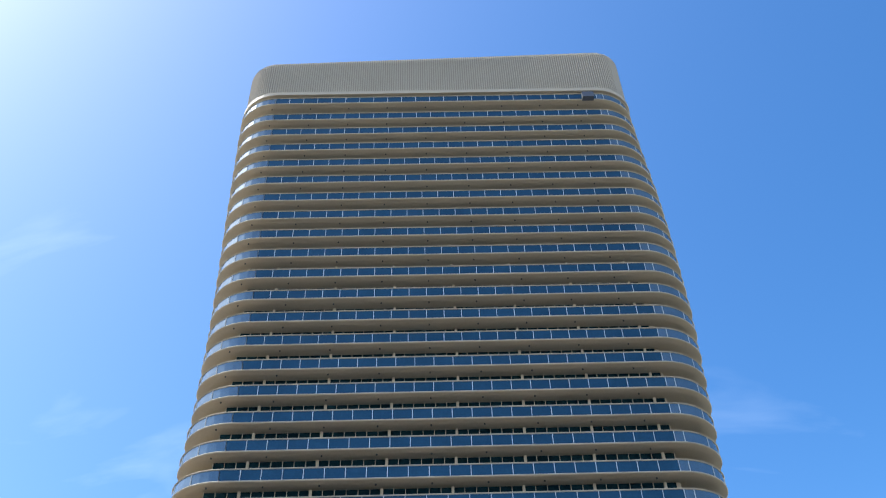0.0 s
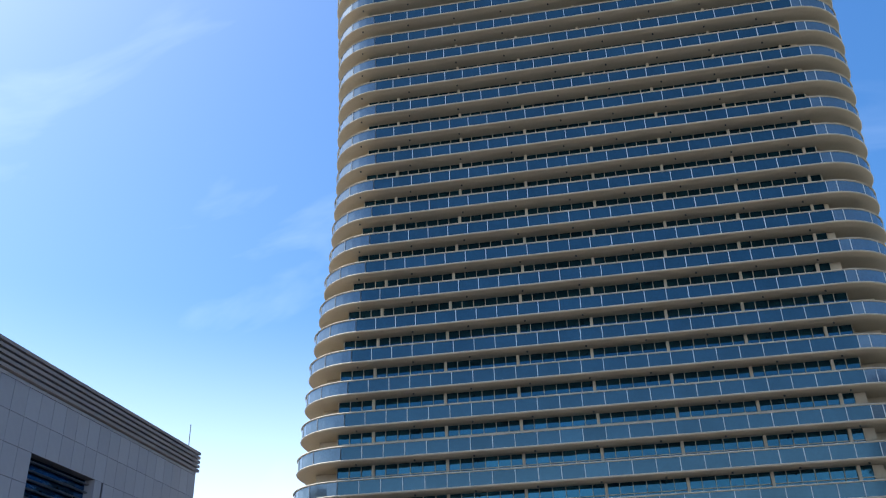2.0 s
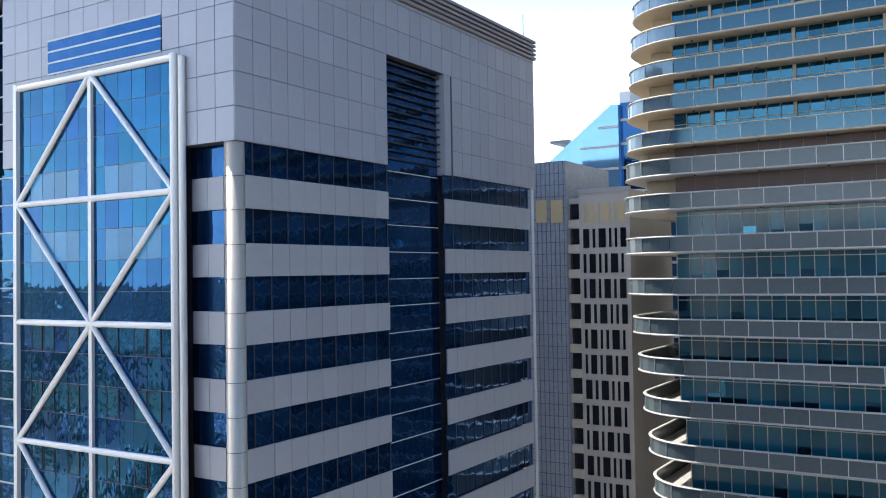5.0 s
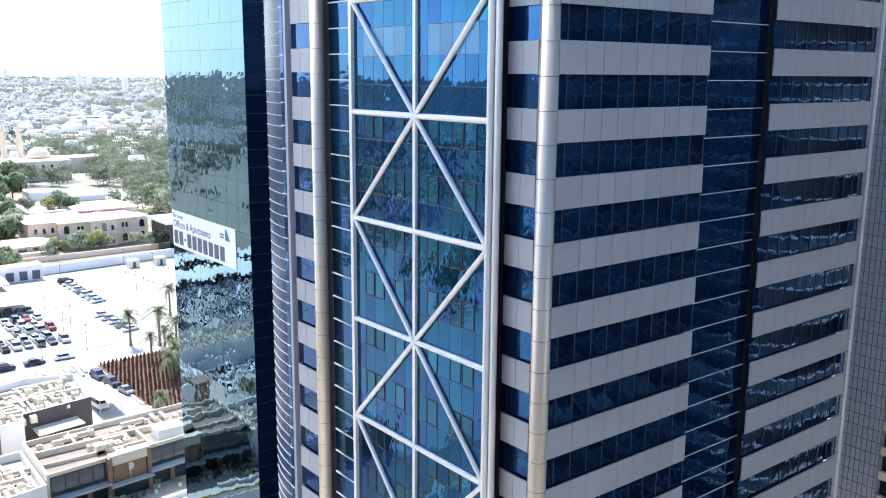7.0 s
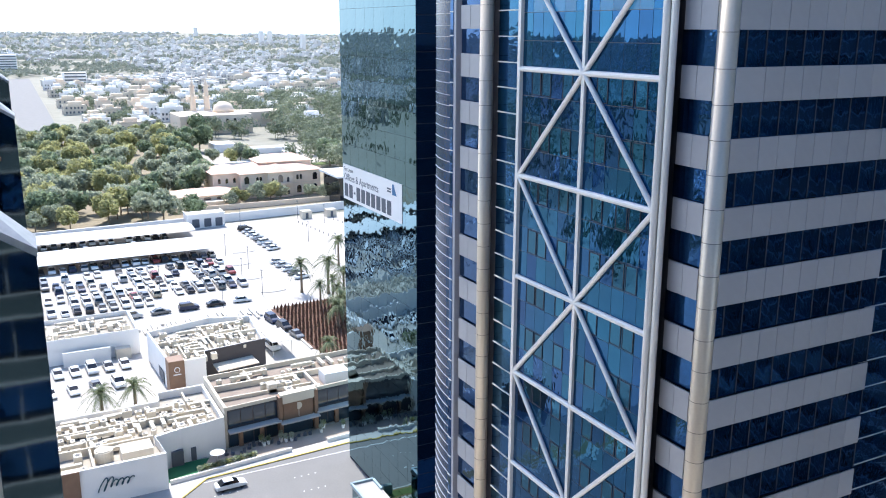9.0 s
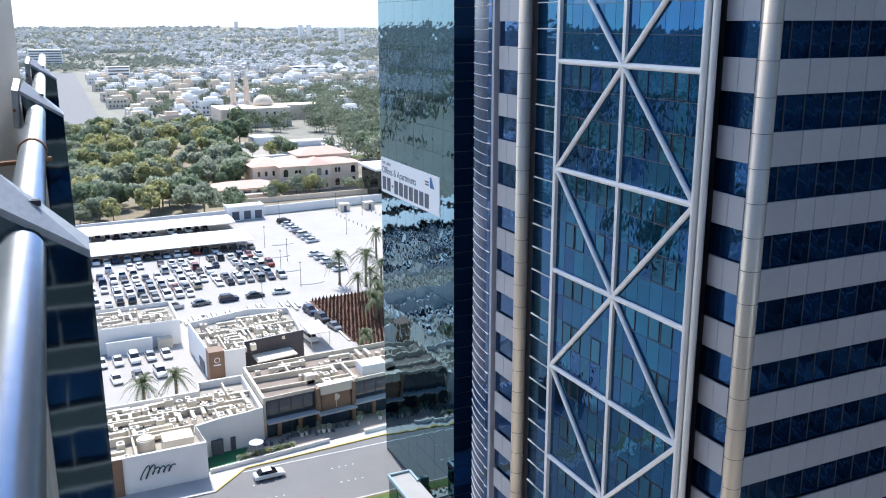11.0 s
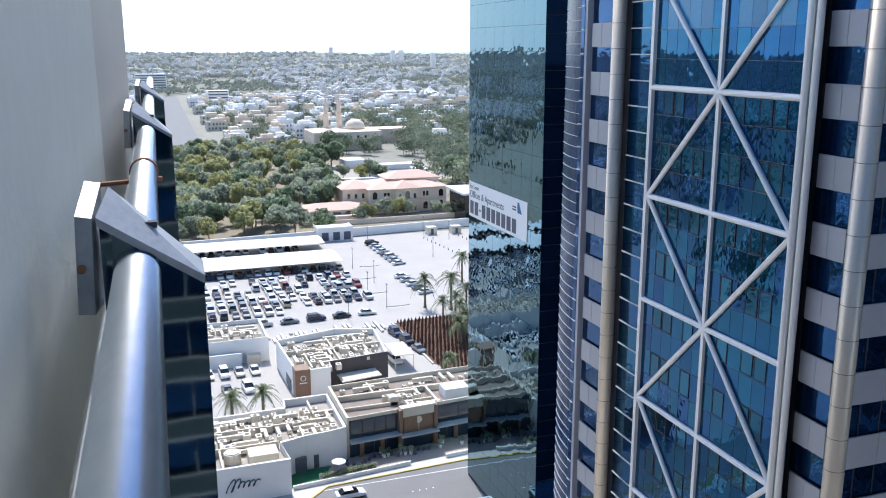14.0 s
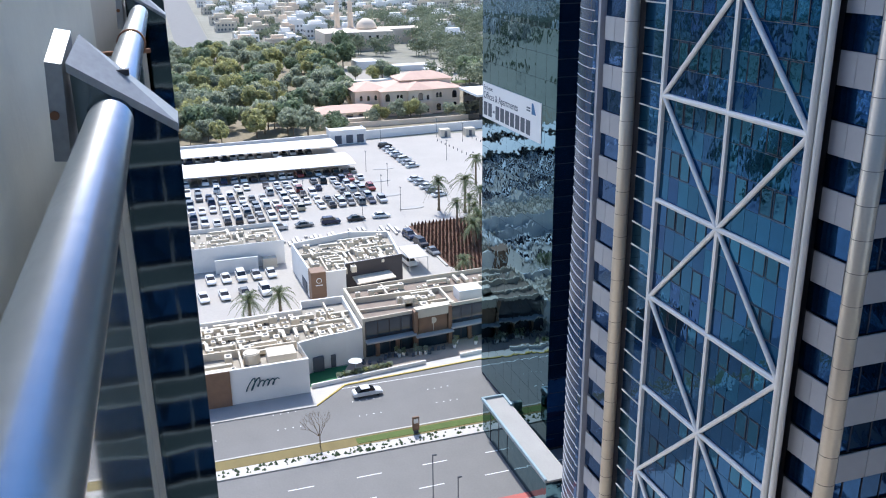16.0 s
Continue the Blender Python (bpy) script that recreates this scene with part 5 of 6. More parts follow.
part("inner_parapet", Shape().box(-171, -170.7, 25.6, 45.4, 4.8, 5.8).box(-178, -162, 35.2, 35.5, 4.8, 5.6).box(-170.7, -160.5, 29, 29.3, 4.8, 5.7), cream_wall, shop)
part("side_window", Shape().box(-170, -163, 25.2, 25.32, 0.3, 2.6), ink_grey, shop)
clutter(-178, -164, 36, 44, 4.8, 40, 9)
clutter(-176, -160, 26.6, 34.5, 4.8, 36, 10)
porch = thing("porch_shelter", "light steel porch frame over a drive", "carport", loc=(-172, 50, 0))
for a in (-4, 4):
    for b in (-2, 2):
        part("post", Shape().rod((a, b, 0), (a, b, 3.2), 0.07, 8), pale_metal, porch)
part("roof", Shape().box(-4.2, 4.2, -2.2, 2.2, 3.2, 3.3), paver, porch)
bar_ = thing("low_white_building", "low white building with a cluttered flat roof", "building")
parapet_roof("x", [(-183, -14), (-183, 24), (-197, 24), (-197, -14)], 4.4, 1.0, white_wall, bar_, roof_dust)
part("yard_wall", Shape().box(-181.5, -181, 9, 18, 0.03, 3.0), white_wall, bar_)
part("service_box", bevel_box(-182.8, -181, 19, 22, 0.03, 2.2, 0.05), hvac, bar_)
clutter(-195, -185, -12, 22, 4.4, 60, 12)
beds = Shape()
for k in range(26):
    beds.box(-199 + rnd.uniform(-3, 3), -197.6 + rnd.uniform(-3, 3) + 2, 25.5 + k * 1.1, 26.2 + k * 1.1, 0.03, 0.5)
tagged(part("stone_benches", beds, paver), "pale stone seats and edging by the lot", "bench", kind="stuff")

# ---- shrub nursery bed ----
bed = [(-169, 57), (-199, 56.6), (-202, 79), (-160, 82), (-158, 62)]
tagged(part("planting_bed", Shape().prism(bed, 0, 0.12), bed_soil), "red-brown planting bed with rows of potted shrubs", "planting bed", kind="structure")
tagged(part("bed_kerb", Shape().prism([(-168.8, 56.4), (-199.5, 56), (-199.5, 56.5), (-169, 56.9)], 0, 0.3), kerb_stone), "pale kerb round the planting bed", "kerb", kind="structure")
sh = Shape()
for i in range(30):
    for j in range(26):
        x, y = -199 + i * 1.38 + rnd.uniform(-0.1, 0.1), 57.6 + j * 0.92 + rnd.uniform(-0.08, 0.08) + (0.3 if i % 2 else 0)
        if x > -160 and y < 62:
            continue
        r = rnd.uniform(0.28, 0.42)
        pts = [(x + r * math.cos(a), y + r * math.sin(a), 0.35) for a in (0, 1.05, 2.1, 3.14, 4.2, 5.2)]
        for k in range(6):
            sh.poly([pts[k], pts[(k + 1) % 6], (x, y, 1.15 + rnd.uniform(-0.2, 0.2))])
        sh.box(x - 0.15, x + 0.15, y - 0.15, y + 0.15, 0.1, 0.4)
tagged(part("russet_shrubs", sh, hedge_red), "close rows of russet potted shrubs", "shrubs", kind="stuff")
# ---- palms and trees ----
def palm_proto(h, seed):
    r = random.Random(seed)
    p = thing("palm_tree", "date palm with arching dusty green fronds", "palm", "palms", (0, 0, -50))
    tr = Shape()
    rings = []
    for k in range(9):
        z = h * k / 8
        q = 0.26 - 0.06 * k / 8 + (0.12 if k == 0 else 0) + 0.02 * (k % 2)
        rings.append([(q * math.cos(a), q * math.sin(a), z) for a in [i * math.tau / 9 for i in range(9)]])
    part("trunk", tr.sweep(rings), trunk_mat, p)
    fr = Shape()
    for i in range(44):
        az, up = r.uniform(0, math.tau), r.uniform(-0.5, 1.25)
        L = r.uniform(2.6, 3.7)
        prev = None
        for s in range(8):
            t = s / 7
            rad = L * (math.cos(up) * t)
            z = h + L * (math.sin(up) * t - (0.75 - 0.1 * up) * t * t)
            c = Vector((rad * math.cos(az), rad * math.sin(az), z))
            if prev is not None:
                side_ = Vector((-math.sin(az), math.cos(az), 0))
                w = 0.5 * math.sin(math.pi * min(1, t + 0.1)) + 0.05
                for q in (-1, 1):
                    for m_ in range(3):
                        a_ = prev.lerp(c, m_ / 3)
                        tip = a_ + side_ * q * w + (c - prev) * 0.9 + Vector((0, 0, -0.22))
                        b_ = a_ + (c - prev) * 0.22
                        fr.poly([a_, b_, tip])
            prev = c
    part("crown", fr, palm_leaf, p)
    return p


palms = [palm_proto(6.5, 1), palm_proto(4.2, 2)]
spots = [(-153.7, 18.6, 1, 1.15), (-151.5, 12.8, 1, 1.25), (-209.5, 68.1, 0, 1.23), (-205.2, 73.8, 0, 1.36), (-161, 57.6, 1, 1.0), (-197, 72, 0, 1.0),
         (-195, 68, 0, 0.95), (-190, 70.5, 0, 1.0), (-184, 69.5, 1, 1.4), (-179.5, 66.6, 1, 1.3), (-200, 76, 0, 1.1), (-356, 74, 0, 1.4), (-352, 70, 0, 1.3), (-470, 96, 0, 1.5), (-230, 86, 0, 1.2)]
for x, y, k, s in spots:
    m = Matrix.Translation((x, y, 0)) @ Matrix.Rotation(x * 1.7, 4, "Z")
    o = copy_thing(palms[k], m)
    o.scale = (s, s, s)
for p in palms:
    for c in list(p.children):
        bpy.data.objects.remove(c)
    bpy.data.objects.remove(p)


def tree_meshes(seed, material, h=7.0, w=4.0, n=1700):
    r = random.Random(seed)
    tr = Shape()
    tr.rod((0, 0, 0), (0.1, 0.05, h * 0.42), 0.2, 8, 0.14)
    lobes = []
    for i in range(9):
        a, q = r.uniform(0, math.tau), r.uniform(0.2, 0.62) * w
        c = Vector((q * math.cos(a), q * math.sin(a), h * r.uniform(0.45, 0.84)))
        lobes.append((c, r.uniform(0.3, 0.5) * w))
        tr.rod((0.1, 0.05, h * 0.38), tuple(c * 0.9), 0.09, 6, 0.03)
    cr = Shape()
    for i in range(n):
        c, rad = lobes[i % 9]
        d = Vector((r.gauss(0, 1), r.gauss(0, 1), r.gauss(0, 0.8))).normalized() * rad * r.uniform(0.72, 1.08)
        p = c + d
        u = d.normalized().orthogonal().normalized()
        u.rotate(Euler((r.uniform(-0.8, 0.8), r.uniform(-0.8, 0.8), r.uniform(0, 6))))
        v = d.normalized().cross(u) + Vector((r.uniform(-.4, .4), r.uniform(-.4, .4), r.uniform(-.4, .4)))
        s = r.uniform(0.32, 0.7)
        cr.poly([p - u * s, p - v * s * 0.6, p + u * s, p + v * s * 0.6])
    return tr.mesh("trunk", trunk_mat), cr.mesh("crown", material)


kinds = [tree_meshes(31 + i, leaf[i % 3]) for i in range(6)]
names_ = ["grey-green leafy tree with an uneven crown", "dark green leafy tree with a dense crown", "yellow-green leafy tree with a loose crown"]


def tree(x, y, k, s, group="trees of the garden", sz=None):
    t = thing("tree", names_[k % 3], "tree", group, (x, y, 0), x * 3.1)
    t.scale = (s, s, sz or s)
    shared("trunk", kinds[k][0], t, (0, 0, 0))
    shared("crown", kinds[k][1], t, (0, 0, 0))
    return t


tagged(part("garden_soil", Shape().prism([(-309, -60), (-314, 56), (-324, 150), (-470, 150), (-575, 110), (-575, -60)], -0.2, 0.04), mat("leaf_litter_soil", (0.25, 0.21, 0.14), 0.95, var=0.3, scale=0.15)), "leaf-strewn soil of the wooded garden", "ground", kind="structure")
rnd = random.Random(77)
n = 0
while n < 280:
    x = -312 - rnd.random() ** 1.1 * 270
    y = rnd.uniform(-40, 122) if x < -345 else rnd.uniform(-40, 66)
    if (-376 < x < -326 and 50 < y < 175) or (-420 < x < -372 and 88 < y < 140):
        continue
    if y > 90 and x > -430:
        continue
    if x < -450 and y > 92:
        continue
    tree(x, y, rnd.choice((0, 0, 3, 3, 1, 4, 2, 5)), rnd.uniform(0.95, 1.65))
    n += 1
for x, y, k, s in ((-328, 80, 0, 0.9), (-330, 84, 2, 1.0), (-334, 92, 0, 1.15), (-333, 97, 5, 1.1), (-333, 101, 0, 0.95), (-331, 112, 3, 0.8), (-330, 117, 0, 0.8), (-380, 80, 4, 1.6), (-352, 70, 1, 1.7), (-356, 62, 0, 1.8), (-360, 74, 3, 1.7), (-352, 54, 1, 1.6), (-395, 150, 0, 1.9), (-402, 158, 3, 2.0), (-390, 165, 1, 2.0), (-410, 150, 4, 1.9), (-400, 172, 0, 2.1), (-420, 160, 2, 1.5), (-430, 168, 2, 1.4), (-445, 182, 1, 1.6), (-440, 195, 0, 1.6),
                   (-460, 205, 0, 1.7), (-470, 190, 1, 1.7), (-480, 215, 2, 1.6), (-490, 178, 0, 1.5), (-560, 120, 1, 1.9), (-572, 130, 1, 1.6), (-500, 96, 1, 1.8), (-490, 104, 1, 2.0), (-478, 92, 1, 1.7), (-465, 84, 1, 1.6)):
    tree(x, y, k, s)
# trees between the houses of the suburb, joined
far_sh = Shape()


def far_tree(x, y, q):
    """A leafy crown of many small clumps over a thin trunk, added to the joined woods."""
    far_sh.rod((x, y, 0), (x, y, 3.4 * q), 0.2, 5, 0.12)
    lobes = [(Vector((x, y, 4.6 * q)) + Vector((rnd.gauss(0, 1.4), rnd.gauss(0, 1.4), rnd.gauss(0, 0.8))) * q, rnd.uniform(1.4, 2.2) * q) for _ in range(7)]
    for i in range(230):
        c, rad = lobes[i % 7]
        d = Vector((rnd.gauss(0, 1), rnd.gauss(0, 1), rnd.gauss(0, 0.8))).normalized()
        p, u = c + d * rad * rnd.uniform(0.75, 1.05), d.orthogonal().normalized()
        u.rotate(Euler((rnd.uniform(-0.7, 0.7), rnd.uniform(-0.7, 0.7), rnd.uniform(0, 6))))
        v, s_ = d.cross(u), rnd.uniform(0.55, 0.95)
        far_sh.poly([p - u * s_, p - v * s_ * 0.7, p + u * s_, p + v * s_ * 0.7])


for i in range(380):
    far_tree(rnd.uniform(-800, -415), rnd.uniform(165, 420), rnd.uniform(1.3, 2.3))
for i in range(75):
    x, y = rnd.uniform(-565, -380), rnd.uniform(126, 200)
    if not (-505 < x < -424 and y < 156):
        far_tree(x, y, rnd.uniform(1.2, 2.1))
for i in range(110):
    x, y = rnd.uniform(-980, -520), rnd.uniform(66, 240)
    if not (-640 < x < -560 and 104 < y < 195):
        far_tree(x, y, rnd.uniform(0.9, 1.7))
for i in range(230):
    far_tree(rnd.uniform(-620, -130), rnd.uniform(-420, -70), rnd.uniform(1.0, 1.8))
tagged(part("suburb_trees", far_sh, belt_leaf), "leafy green trees between the suburb's houses", "trees", kind="stuff")
bare = thing("bare_tree", "small leafless tree on the median strip", "tree", loc=(-106.4, 16.9, 0.1))
bt = Shape()
bt.rod((0, 0, 0), (0.1, 0, 1.8), 0.09, 8, 0.07)
r = random.Random(2)
def twig(p, d, L, q, depth):
    e = p + d * L
    bt.rod(p, e, q, 5, q * 0.6)
    if depth:
        for _ in range(3 if depth > 1 else 4):
            nd = (d + Vector((r.gauss(0, 0.5), r.gauss(0, 0.5), r.uniform(-0.1, 0.5)))).normalized()
            twig(e, nd, L * 0.72, q * 0.55, depth - 1)
for _ in range(5):
    twig(Vector((0.1, 0, 1.7)), Vector((r.gauss(0, 0.6), r.gauss(0, 0.6), 1)).normalized(), 1.5, 0.05, 3)
part("branches", bt, trunk_mat, bare)
post = thing("sign_post", "short brown totem sign on the median", "sign", loc=(-105.6, 30.5, 0.1))
part("base", Shape().box(-0.25, 0.25, -0.3, 0.3, 0, 0.5), ink_grey, post)
part("panel", bevel_box(-0.15, 0.15, -0.5, 0.5, 0.5, 2.6, 0.04), timber, post)
part("face", Shape().box(0.15, 0.17, -0.35, 0.35, 1.6, 2.3), fabric, post)
cab = tagged(part("utility_cabinet", bevel_box(-107.0, -106.3, 44.6, 46.0, 0.1, 1.6, 0.05), mat("green_grey_cabinet", (0.2, 0.28, 0.24), 0.5)), "green-grey utility cabinet on the median", "cabinet")
for x, y, h in ((-88.2, 27.5, 7.5), (-87.5, 30.5, 4.2)):
    lp = thing("street_pole", "thin dark street pole by the near kerb", "pole", "poles", (x, y, 0.012))
    part("pole", Shape().rod((0, 0, 0), (0, 0, h), 0.07, 8), ink_grey, lp)
    part("bracket", Shape().box(-0.05, 0.05, -0.05, 0.5, h - 0.2, h), ink_grey, lp)

# ---- villa, mosque, houses ----
def hip(s, x0, x1, y0, y1, z, h, e=0.8):
    x0, x1, y0, y1 = x0 - e, x1 + e, y0 - e, y1 + e
    m = min(x1 - x0, y1 - y0) / 2
    if x1 - x0 > y1 - y0:
        a, b = (x0 + m, (y0 + y1) / 2, z + h), (x1 - m, (y0 + y1) / 2, z + h)
        s.poly([(x0, y0, z), (x1, y0, z), b, a]).poly([(x1, y1, z), (x0, y1, z), a, b]).poly([(x1, y0, z), (x1, y1, z), b]).poly([(x0, y1, z), (x0, y0, z), a])
    else:
        a, b = ((x0 + x1) / 2, y0 + m, z + h), ((x0 + x1) / 2, y1 - m, z + h)
        s.poly([(x1, y0, z), (x1, y1, z), b, a]).poly([(x0, y1, z), (x0, y0, z), a, b]).poly([(x0, y0, z), (x1, y0, z), a]).poly([(x1, y1, z), (x0, y1, z), b])
    s.poly([(x0, y0, z), (x0, y1, z), (x1, y1, z), (x1, y0, z)])
    return s


villa = thing("villa", "large pink villa with terracotta hipped roofs and arched windows", "villa")
part("wall", bevel_box(-366, -342.4, 88, 121, 0, 10, 0.1), pink_wall, villa)
part("wall", bevel_box(-364, -347, 78, 88, 0, 10, 0.1), pink_wall, villa)
part("wall", bevel_box(-342.4, -340.4, 98.5, 108.5, 0, 10.2, 0.1), pink_wall, villa)
part("wall", bevel_box(-364, -351, 98, 120, 10, 12.8, 0.1), pink_wall, villa)
part("wall", bevel_box(-346, -333, 59, 84.6, 0, 4.4, 0.1), pink_wall, villa)
part("wall", bevel_box(-333, -329, 57, 84, 0, 2.6, 0.1), pink_wall, villa)
part("roof", hip(Shape(), -366, -342.4, 88, 121, 10, 3.0), pink_roof, villa)
part("roof", hip(Shape(), -364, -347, 78, 92, 10, 2.6), pink_roof, villa)
part("roof", hip(Shape(), -352, -340.4, 98.5, 108.5, 10.2, 2.6), pink_roof, villa)
part("roof", hip(Shape(), -364, -351, 98, 120, 12.8, 2.6), pink_roof, villa)
part("roof", hip(Shape(), -346, -333, 59, 84.6, 4.4, 2.0), pink_roof, villa)
part("cornice", Shape().box(-342.6, -342.2, 88, 98.4, 9.3, 9.7).box(-342.6, -342.2, 108.6, 121, 9.3, 9.7).box(-342.7, -342.3, 88, 98.4, 5.0, 5.25).box(-342.7, -342.3, 108.6, 121, 5.0, 5.25), cream_wall, villa)


def arched(w, h):
    s = Shape()
    pts = [(-w / 2, 0), (w / 2, 0)] + [(w / 2 * math.cos(a), h - w / 2 + w / 2 * math.sin(a)) for a in [i * math.pi / 8 for i in range(9)]]
    return s.sweep([[(0.0, y, z) for y, z in pts], [(0.12, y, z) for y, z in pts]])


aw, aw_s = arched(1.9, 3.0).mesh("arched_window", black_glass), arched(1.0, 2.0).mesh("arched_window", black_glass)
for y in (90.3, 118.6):
    for z in (1.2, 5.9):
        shared("arched_window", aw, villa, (-342.43, y, z))
for y in (94.6, 96.0, 111.2, 112.6):
    shared("arched_window", aw_s, villa, (-342.43, y, 6.4))
shared("arched_window", aw, villa, (-342.43, 111.8, 1.0))
for y, m_ in ((100.4, aw_s), (103.5, aw), (106.6, aw_s)):
    shared("arched_window", m_, villa, (-340.43, y, 6.0))
    shared("arched_window", m_, villa, (-340.43, y, 1.0))
for y in (80.5, 83.5, 86.5):
    for z in (1.2, 6.0):
        shared("arched_window", aw_s, villa, (-347.03, y, z))
part("balcony", Shape().box(-340.4, -339.0, 99, 108, 5.0, 6.0), pink_wall, villa)
part("garden_wall", Shape().box(-324.5, -324, 56, 150, 0, 2.0), pink_wall, villa)
for y in (61, 66, 71, 76, 80):
    part("window_strip", Shape().box(-333, -332.9, y, y + 2.8, 2.6, 3.6), black_glass, villa)
mosque = thing("mosque", "sand-coloured mosque with two slender minarets and a dome", "mosque")
part("wall", bevel_box(-604, -570, 110, 156, 0, 12, 0.2), pink_wall, mosque)
part("wall", bevel_box(-625, -606, 150, 190, 0, 10, 0.2), pink_wall, mosque)
dome = [[(7 * math.cos(b) * math.cos(a), 7 * math.cos(b) * math.sin(a), 6.4 * math.sin(b)) for a in [i * math.tau / 20 for i in range(20)]] for b in [j * 0.19 for j in range(9)]]
part("dome", Shape().sweep(dome), pink_wall, mosque, smooth=True).location = (-592, 142.8, 12.4)
for y in (126.2, 135.4):
    mn = Shape()
    prev = None
    for z0, z1, q in ((0, 13, 2.2), (13, 21, 1.9), (21, 21.8, 2.6), (21.8, 28, 1.6), (28, 28.7, 2.2), (28.7, 32, 1.2), (32, 34.4, 0.4)):
        mn.rod((-607, y, z0), (-607, y, z1), q, 12, q if z1 < 31 else q * 0.5)
    part("minaret", mn, pink_wall, mosque)
mw_ = Shape()
for y in range(114, 152, 5):
    mw_.box(-570, -569.8, y, y + 1.4, 7, 9.5)
part("windows", mw_, black_glass, mosque)["kind"] = "stuff"
pool = thing("garden_court", "walled white garden court with low pavilions", "building")
for a, b, c, d, h in ((-462, -446, 114, 120, 3.6), (-496, -482, 110, 122, 4.4), (-430, -426, 96, 116, 2.4), (-430, -426, 120, 134, 2.4), (-450, -440, 138, 146, 3.8), (-476, -468, 128, 150, 3.0)):
    part("pavilion", bevel_box(a, b, c, d, 0, h, 0.1), white_wall, pool)
part("court_lawn", Shape().box(-424, -415, 138, 170, 0, 0.1), grass, pool)
part("court_floor", Shape().box(-500, -424, 100, 160, 0, 0.05), roof_dust, pool)


def house_proto(seed):
    r = random.Random(seed)
    w, d, h = r.uniform(9, 15), r.uniform(10, 17), r.choice((7.0, 8.0, 9.5))
    body = bevel_box(-w / 2, w / 2, -d / 2, d / 2, 0, h, 0.15)
    top = bevel_box(-w / 4, w / 5, -d / 4, d / 3, h, h + 2.8, 0.1)
    par_ = Shape().box(-w / 2 - 0.1, w / 2 + 0.1, -d / 2 - 0.1, -d / 2 + 0.2, h, h + 0.8).box(w / 2 - 0.2, w / 2 + 0.1, -d / 2, d / 2, h, h + 0.8)
    wn_ = Shape()
    for z in (1.2, 4.6):
        y = -d / 2 + 1.5
        while y < d / 2 - 1.5:
            wn_.box(w / 2, w / 2 + 0.06, y, y + 1.3, z, z + 1.6)
            y += r.choice((2.6, 3.4))
        x = -w / 2 + 1.5
        while x < w / 2 - 1.5:
            wn_.box(x, x + 1.3, -d / 2 - 0.06, -d / 2, z, z + 1.6)
            x += 3.0
    wall = (white_wall, white_wall, cream_wall, pink_wall)[seed % 4]
    body.v, body.f = body.v + par_.v, body.f + [tuple(i + len(body.v) for i in f_) for f_ in par_.f]
    return (body.mesh("wall", wall), top.mesh("stair_tower", wall), wn_.mesh("windows", pale_window))


hp = [house_proto(k) for k in range(8)]
placed = []
rnd = random.Random(91)
while len(placed) < 215:
    x = -585 - rnd.random() ** 1.6 * 560
    y = rnd.uniform(60, 175) if rnd.random() < 0.45 else rnd.uniform(40, 0.55 * -x) if rnd.random() < 0.8 else rnd.uniform(-300, 10)
    if 12 < y < 60 + 0.02 * (-x - 600) and y < 75:
        continue
    if any(abs(x - a) < 17 and abs(y - b) < 17 for a, b in placed):
        continue
    if -660 < x < -555 and 100 < y < 200:
        continue
    if x > -760 and y > 190 and rnd.random() < 0.7:
        continue
    placed.append((x, y))
    k = rnd.randrange(8)
    hs = thing("house", ("white rendered villa with a flat roof", "white rendered villa with a flat roof", "cream rendered villa with a flat roof", "pinkish rendered villa with a flat roof")[k % 4], "house", "houses of the suburb", (x, y, 0), rnd.choice((0.1, 0.1 + math.pi / 2, 0.02)))
    for nm, me in zip(("wall", "stair_tower", "windows"), hp[k]):
        ob = shared(nm, me, hs, (0, 0, 0))
        if nm == "windows":
            ob["kind"] = "stuff"
# boulevard to the shore
tagged(part("boulevard", Shape().prism([(-560, 20), (-560, 42), (-1900, 75), (-1900, 35)], -0.2, 0.06), asphalt), "pale straight boulevard running towards the shore", "road", kind="structure")
tagged(part("boulevard_verge", Shape().prism([(-600, 44), (-600, 49), (-1200, 63), (-1200, 60)], -0.2, 0.09), sand), "dry verge beside the boulevard", "verge", kind="structure")
# distant town and woods
def free(x, y):
    """True where neither the boulevard, the tree belt nor the mosque stands."""
    if 10 < y < 62 + 0.02 * (-x - 600) and x > -1900:
        return False
    if -700 < x < -555 and 96 < y < 205:
        return False
    return not (x > -960 and y > 170)


far, panes = Shape(), Shape()
for i in range(9000):
    d = 720 + 3950 * rnd.random() ** 1.35
    a = radians(rnd.uniform(50, 140))
    x, y = -d * math.sin(a), d * math.cos(a)
    if d > 4200 and y > -0.2 * x:
        continue
    if not free(x, y) or noise.noise((x * 0.004, y * 0.004, 7)) < -0.12:
        continue
    if d < 1250 and any(abs(x - p) < 15 and abs(y - q) < 15 for p, q in placed):
        continue
    w, e, h, z = rnd.uniform(4, 8), rnd.uniform(4, 9), rnd.choice((6, 7, 8, 8, 10)), rise(x, y) - 0.5
    far.box(x - w, x + w, y - e, y + e, z, z + h)
    far.box(x - w * 0.5, x + w * 0.4, y - e * 0.6, y + e * rnd.uniform(0, 0.6), z + h, z + h + 2.4)
    if d < 2000:
        k = -e + 1.2
        while k < e - 1.5:
            for f_ in (1.6, 4.8):
                panes.box(x + w, x + w + 0.08, y + k, y + k + 1.3, z + f_, z + f_ + 1.5)
            k += rnd.choice((2.6, 3.6))
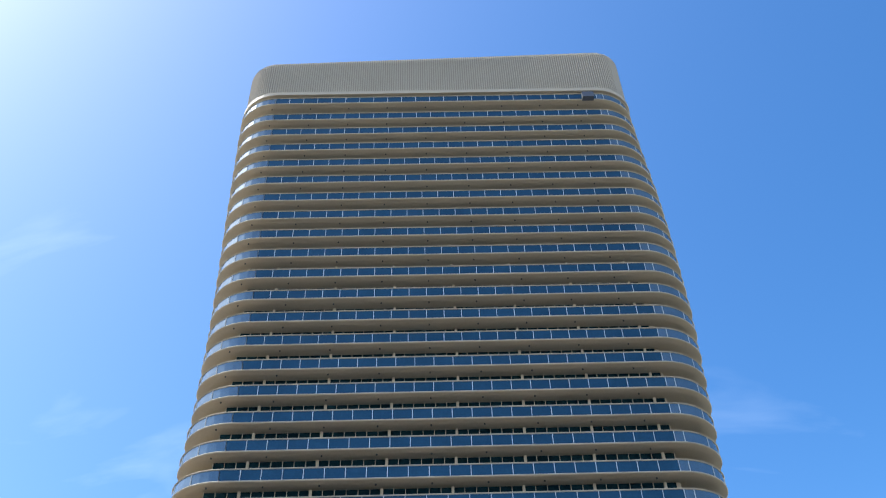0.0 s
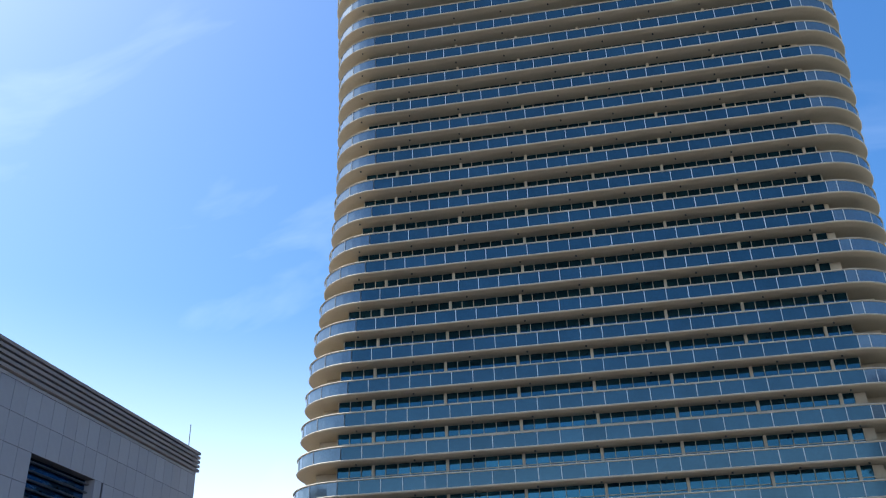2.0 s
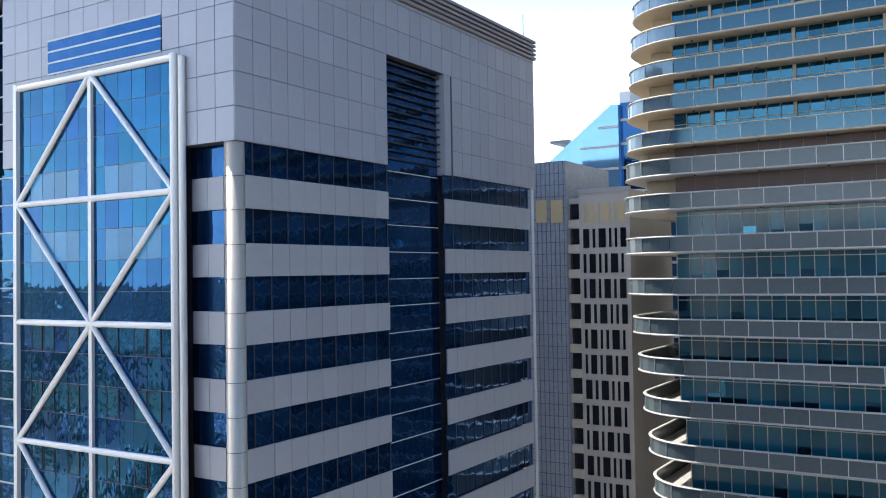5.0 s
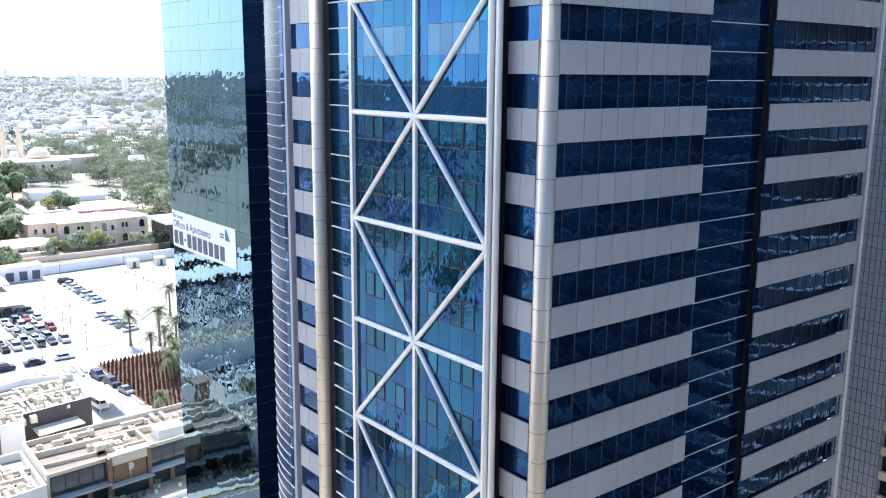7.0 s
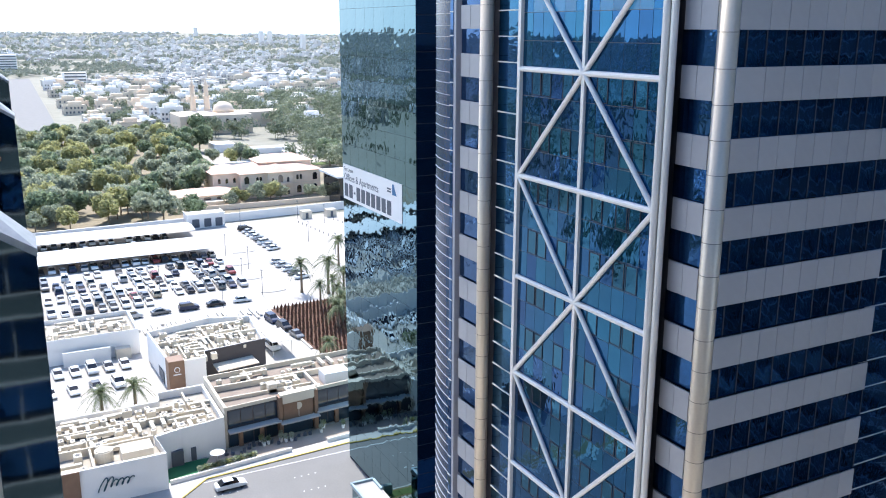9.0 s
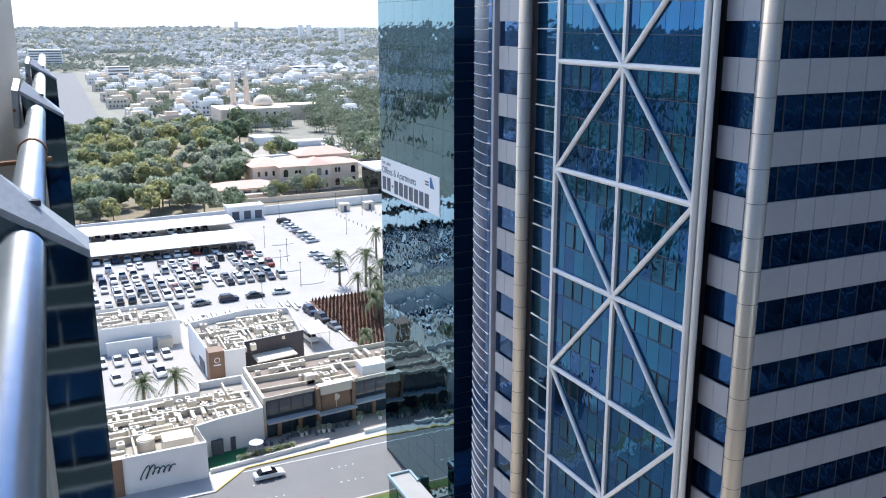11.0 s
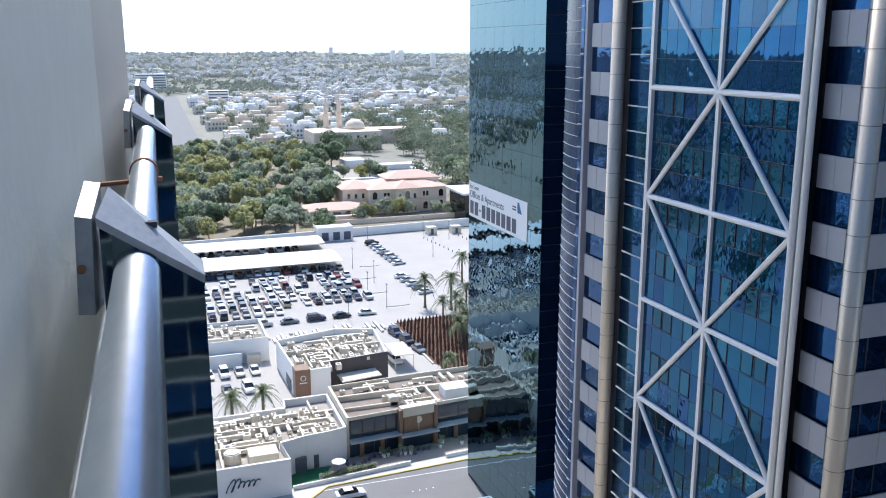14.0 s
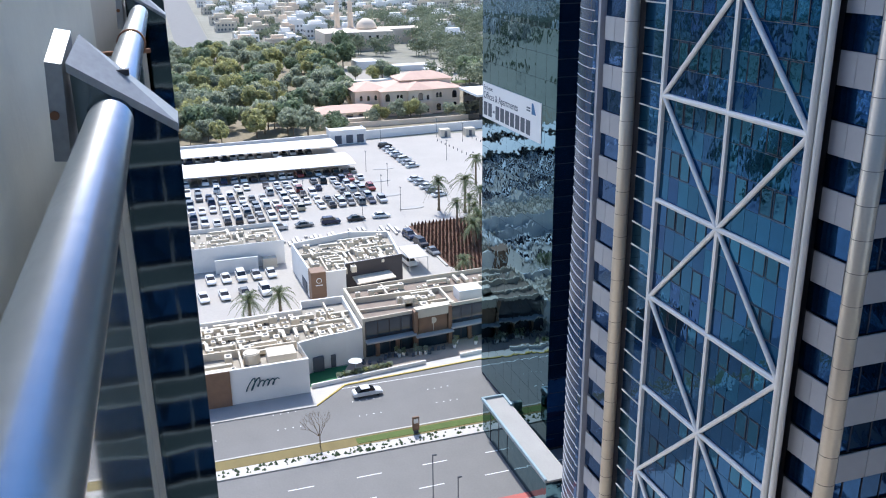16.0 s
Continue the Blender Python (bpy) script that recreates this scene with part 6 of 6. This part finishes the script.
far_mat = island("distant_rendered_walls", [(0.86, 0.84, 0.80), (0.76, 0.70, 0.61), (0.88, 0.87, 0.84), (0.70, 0.62, 0.54)])
tagged(part("distant_town", far, far_mat), "pale low houses of the distant town", "town", kind="stuff")
tagged(part("distant_windows", panes, pale_window), "grey windows of the distant houses", "windows", kind="stuff")
woods = Shape()
for i in range(36000):
    d = 720 + 3900 * rnd.random() ** 1.55
    a = radians(rnd.uniform(48, 140))
    x, y = -d * math.sin(a), d * math.cos(a)
    if d > 4150 and y > -0.2 * x:
        continue
    if noise.noise((x * 0.006, y * 0.006, 0)) < 0.02 and rnd.random() < 0.78:
        continue
    if d < 1350 and rnd.random() < (0.75 if 60 < y < 0.3 * -x else 0.4):
        continue
    if 8 < y < 85 and x > -1300 or -700 < x < -555 and 96 < y < 205:
        continue
    g_ = rise(x, y)
    for _ in range(4):
        q = rnd.uniform(1.6, 3.6)
        cx, cy, cz = x + rnd.uniform(-6, 6), y + rnd.uniform(-6, 6), g_ + rnd.uniform(2, 7)
        p = [(cx + q * math.cos(t), cy + q * math.sin(t), cz + rnd.uniform(-1, 1)) for t in (0, 1.3, 2.5, 3.8, 5.0)]
        tip = (cx, cy, cz + q * 0.9)
        for k in range(5):
            woods.poly([p[k], p[(k + 1) % 5], tip])
tagged(part("distant_trees", woods, far_leaf), "dusty green trees paled by haze between distant houses", "trees", kind="stuff")
blocks = [(-2846, 820, 12, 41), (-2846, 848, 12, 41), (-2340, 788, 10, 41), (-1460, 30, 46, 27), (-1080, 96, 24, 18), (-3700, 798, 14, 41), (-1130, 330, 40, 11)]
for x, y, w, h in blocks:
    bk = thing("distant_block", "pale distant apartment block", "building", "distant blocks", (x, y, rise(x, y) - 0.5))
    part("wall", bevel_box(-10, 10, -w / 2, w / 2, 0, h, 0.3), white_wall, bk)
    if h > 40:
        continue
    ws = Shape()
    for k in range(int(h / 3.6)):
        ws.box(10, 10.2, -w / 2 + 1, w / 2 - 1, 2 + k * 3.6, 3.6 + k * 3.6)
    part("windows", ws, pale_window, bk)["kind"] = "stuff"
shore = Shape().sweep([[(-d * math.cos(t), d * math.sin(t), rise(d, 0) + 0.8) for t in [radians(13 + 3 * k) for k in range(18)]] for d in (4250, 4500, 4775)], closed=False)
tagged(part("sea", shore, mat("pale_sea", (0.10, 0.18, 0.22), 0.25)), "pale hazy sea on the horizon", "water", kind="structure")
for k in range(3):
    tn = thing("tent_hall", "white pointed tent roof among dark trees", "tent", "tents among the trees", (-1145 - 14 * k, 330 + 30 * k, 0))
    part("canopy", Shape().sweep([[(14 * q * math.cos(a), 14 * q * math.sin(a), z) for a in [i * math.tau / 14 for i in range(14)]] for q, z in ((1, 0), (1, 5), (0.5, 8), (0.18, 12), (0.04, 15))]), fabric, tn)
# the neighbourhood that the glass fronts mirror
for i in range(18):
    hs = thing("house", "white rendered villa with a flat roof", "house", "houses of the suburb", (rnd.uniform(-420, -135), -90 - 8 * i, 0), 0.1)
    for nm, me in zip(("wall", "stair_tower", "windows"), hp[i % 2]):
        ob = shared(nm, me, hs, (0, 0, 0))
        if nm == "windows":
            ob["kind"] = "stuff"
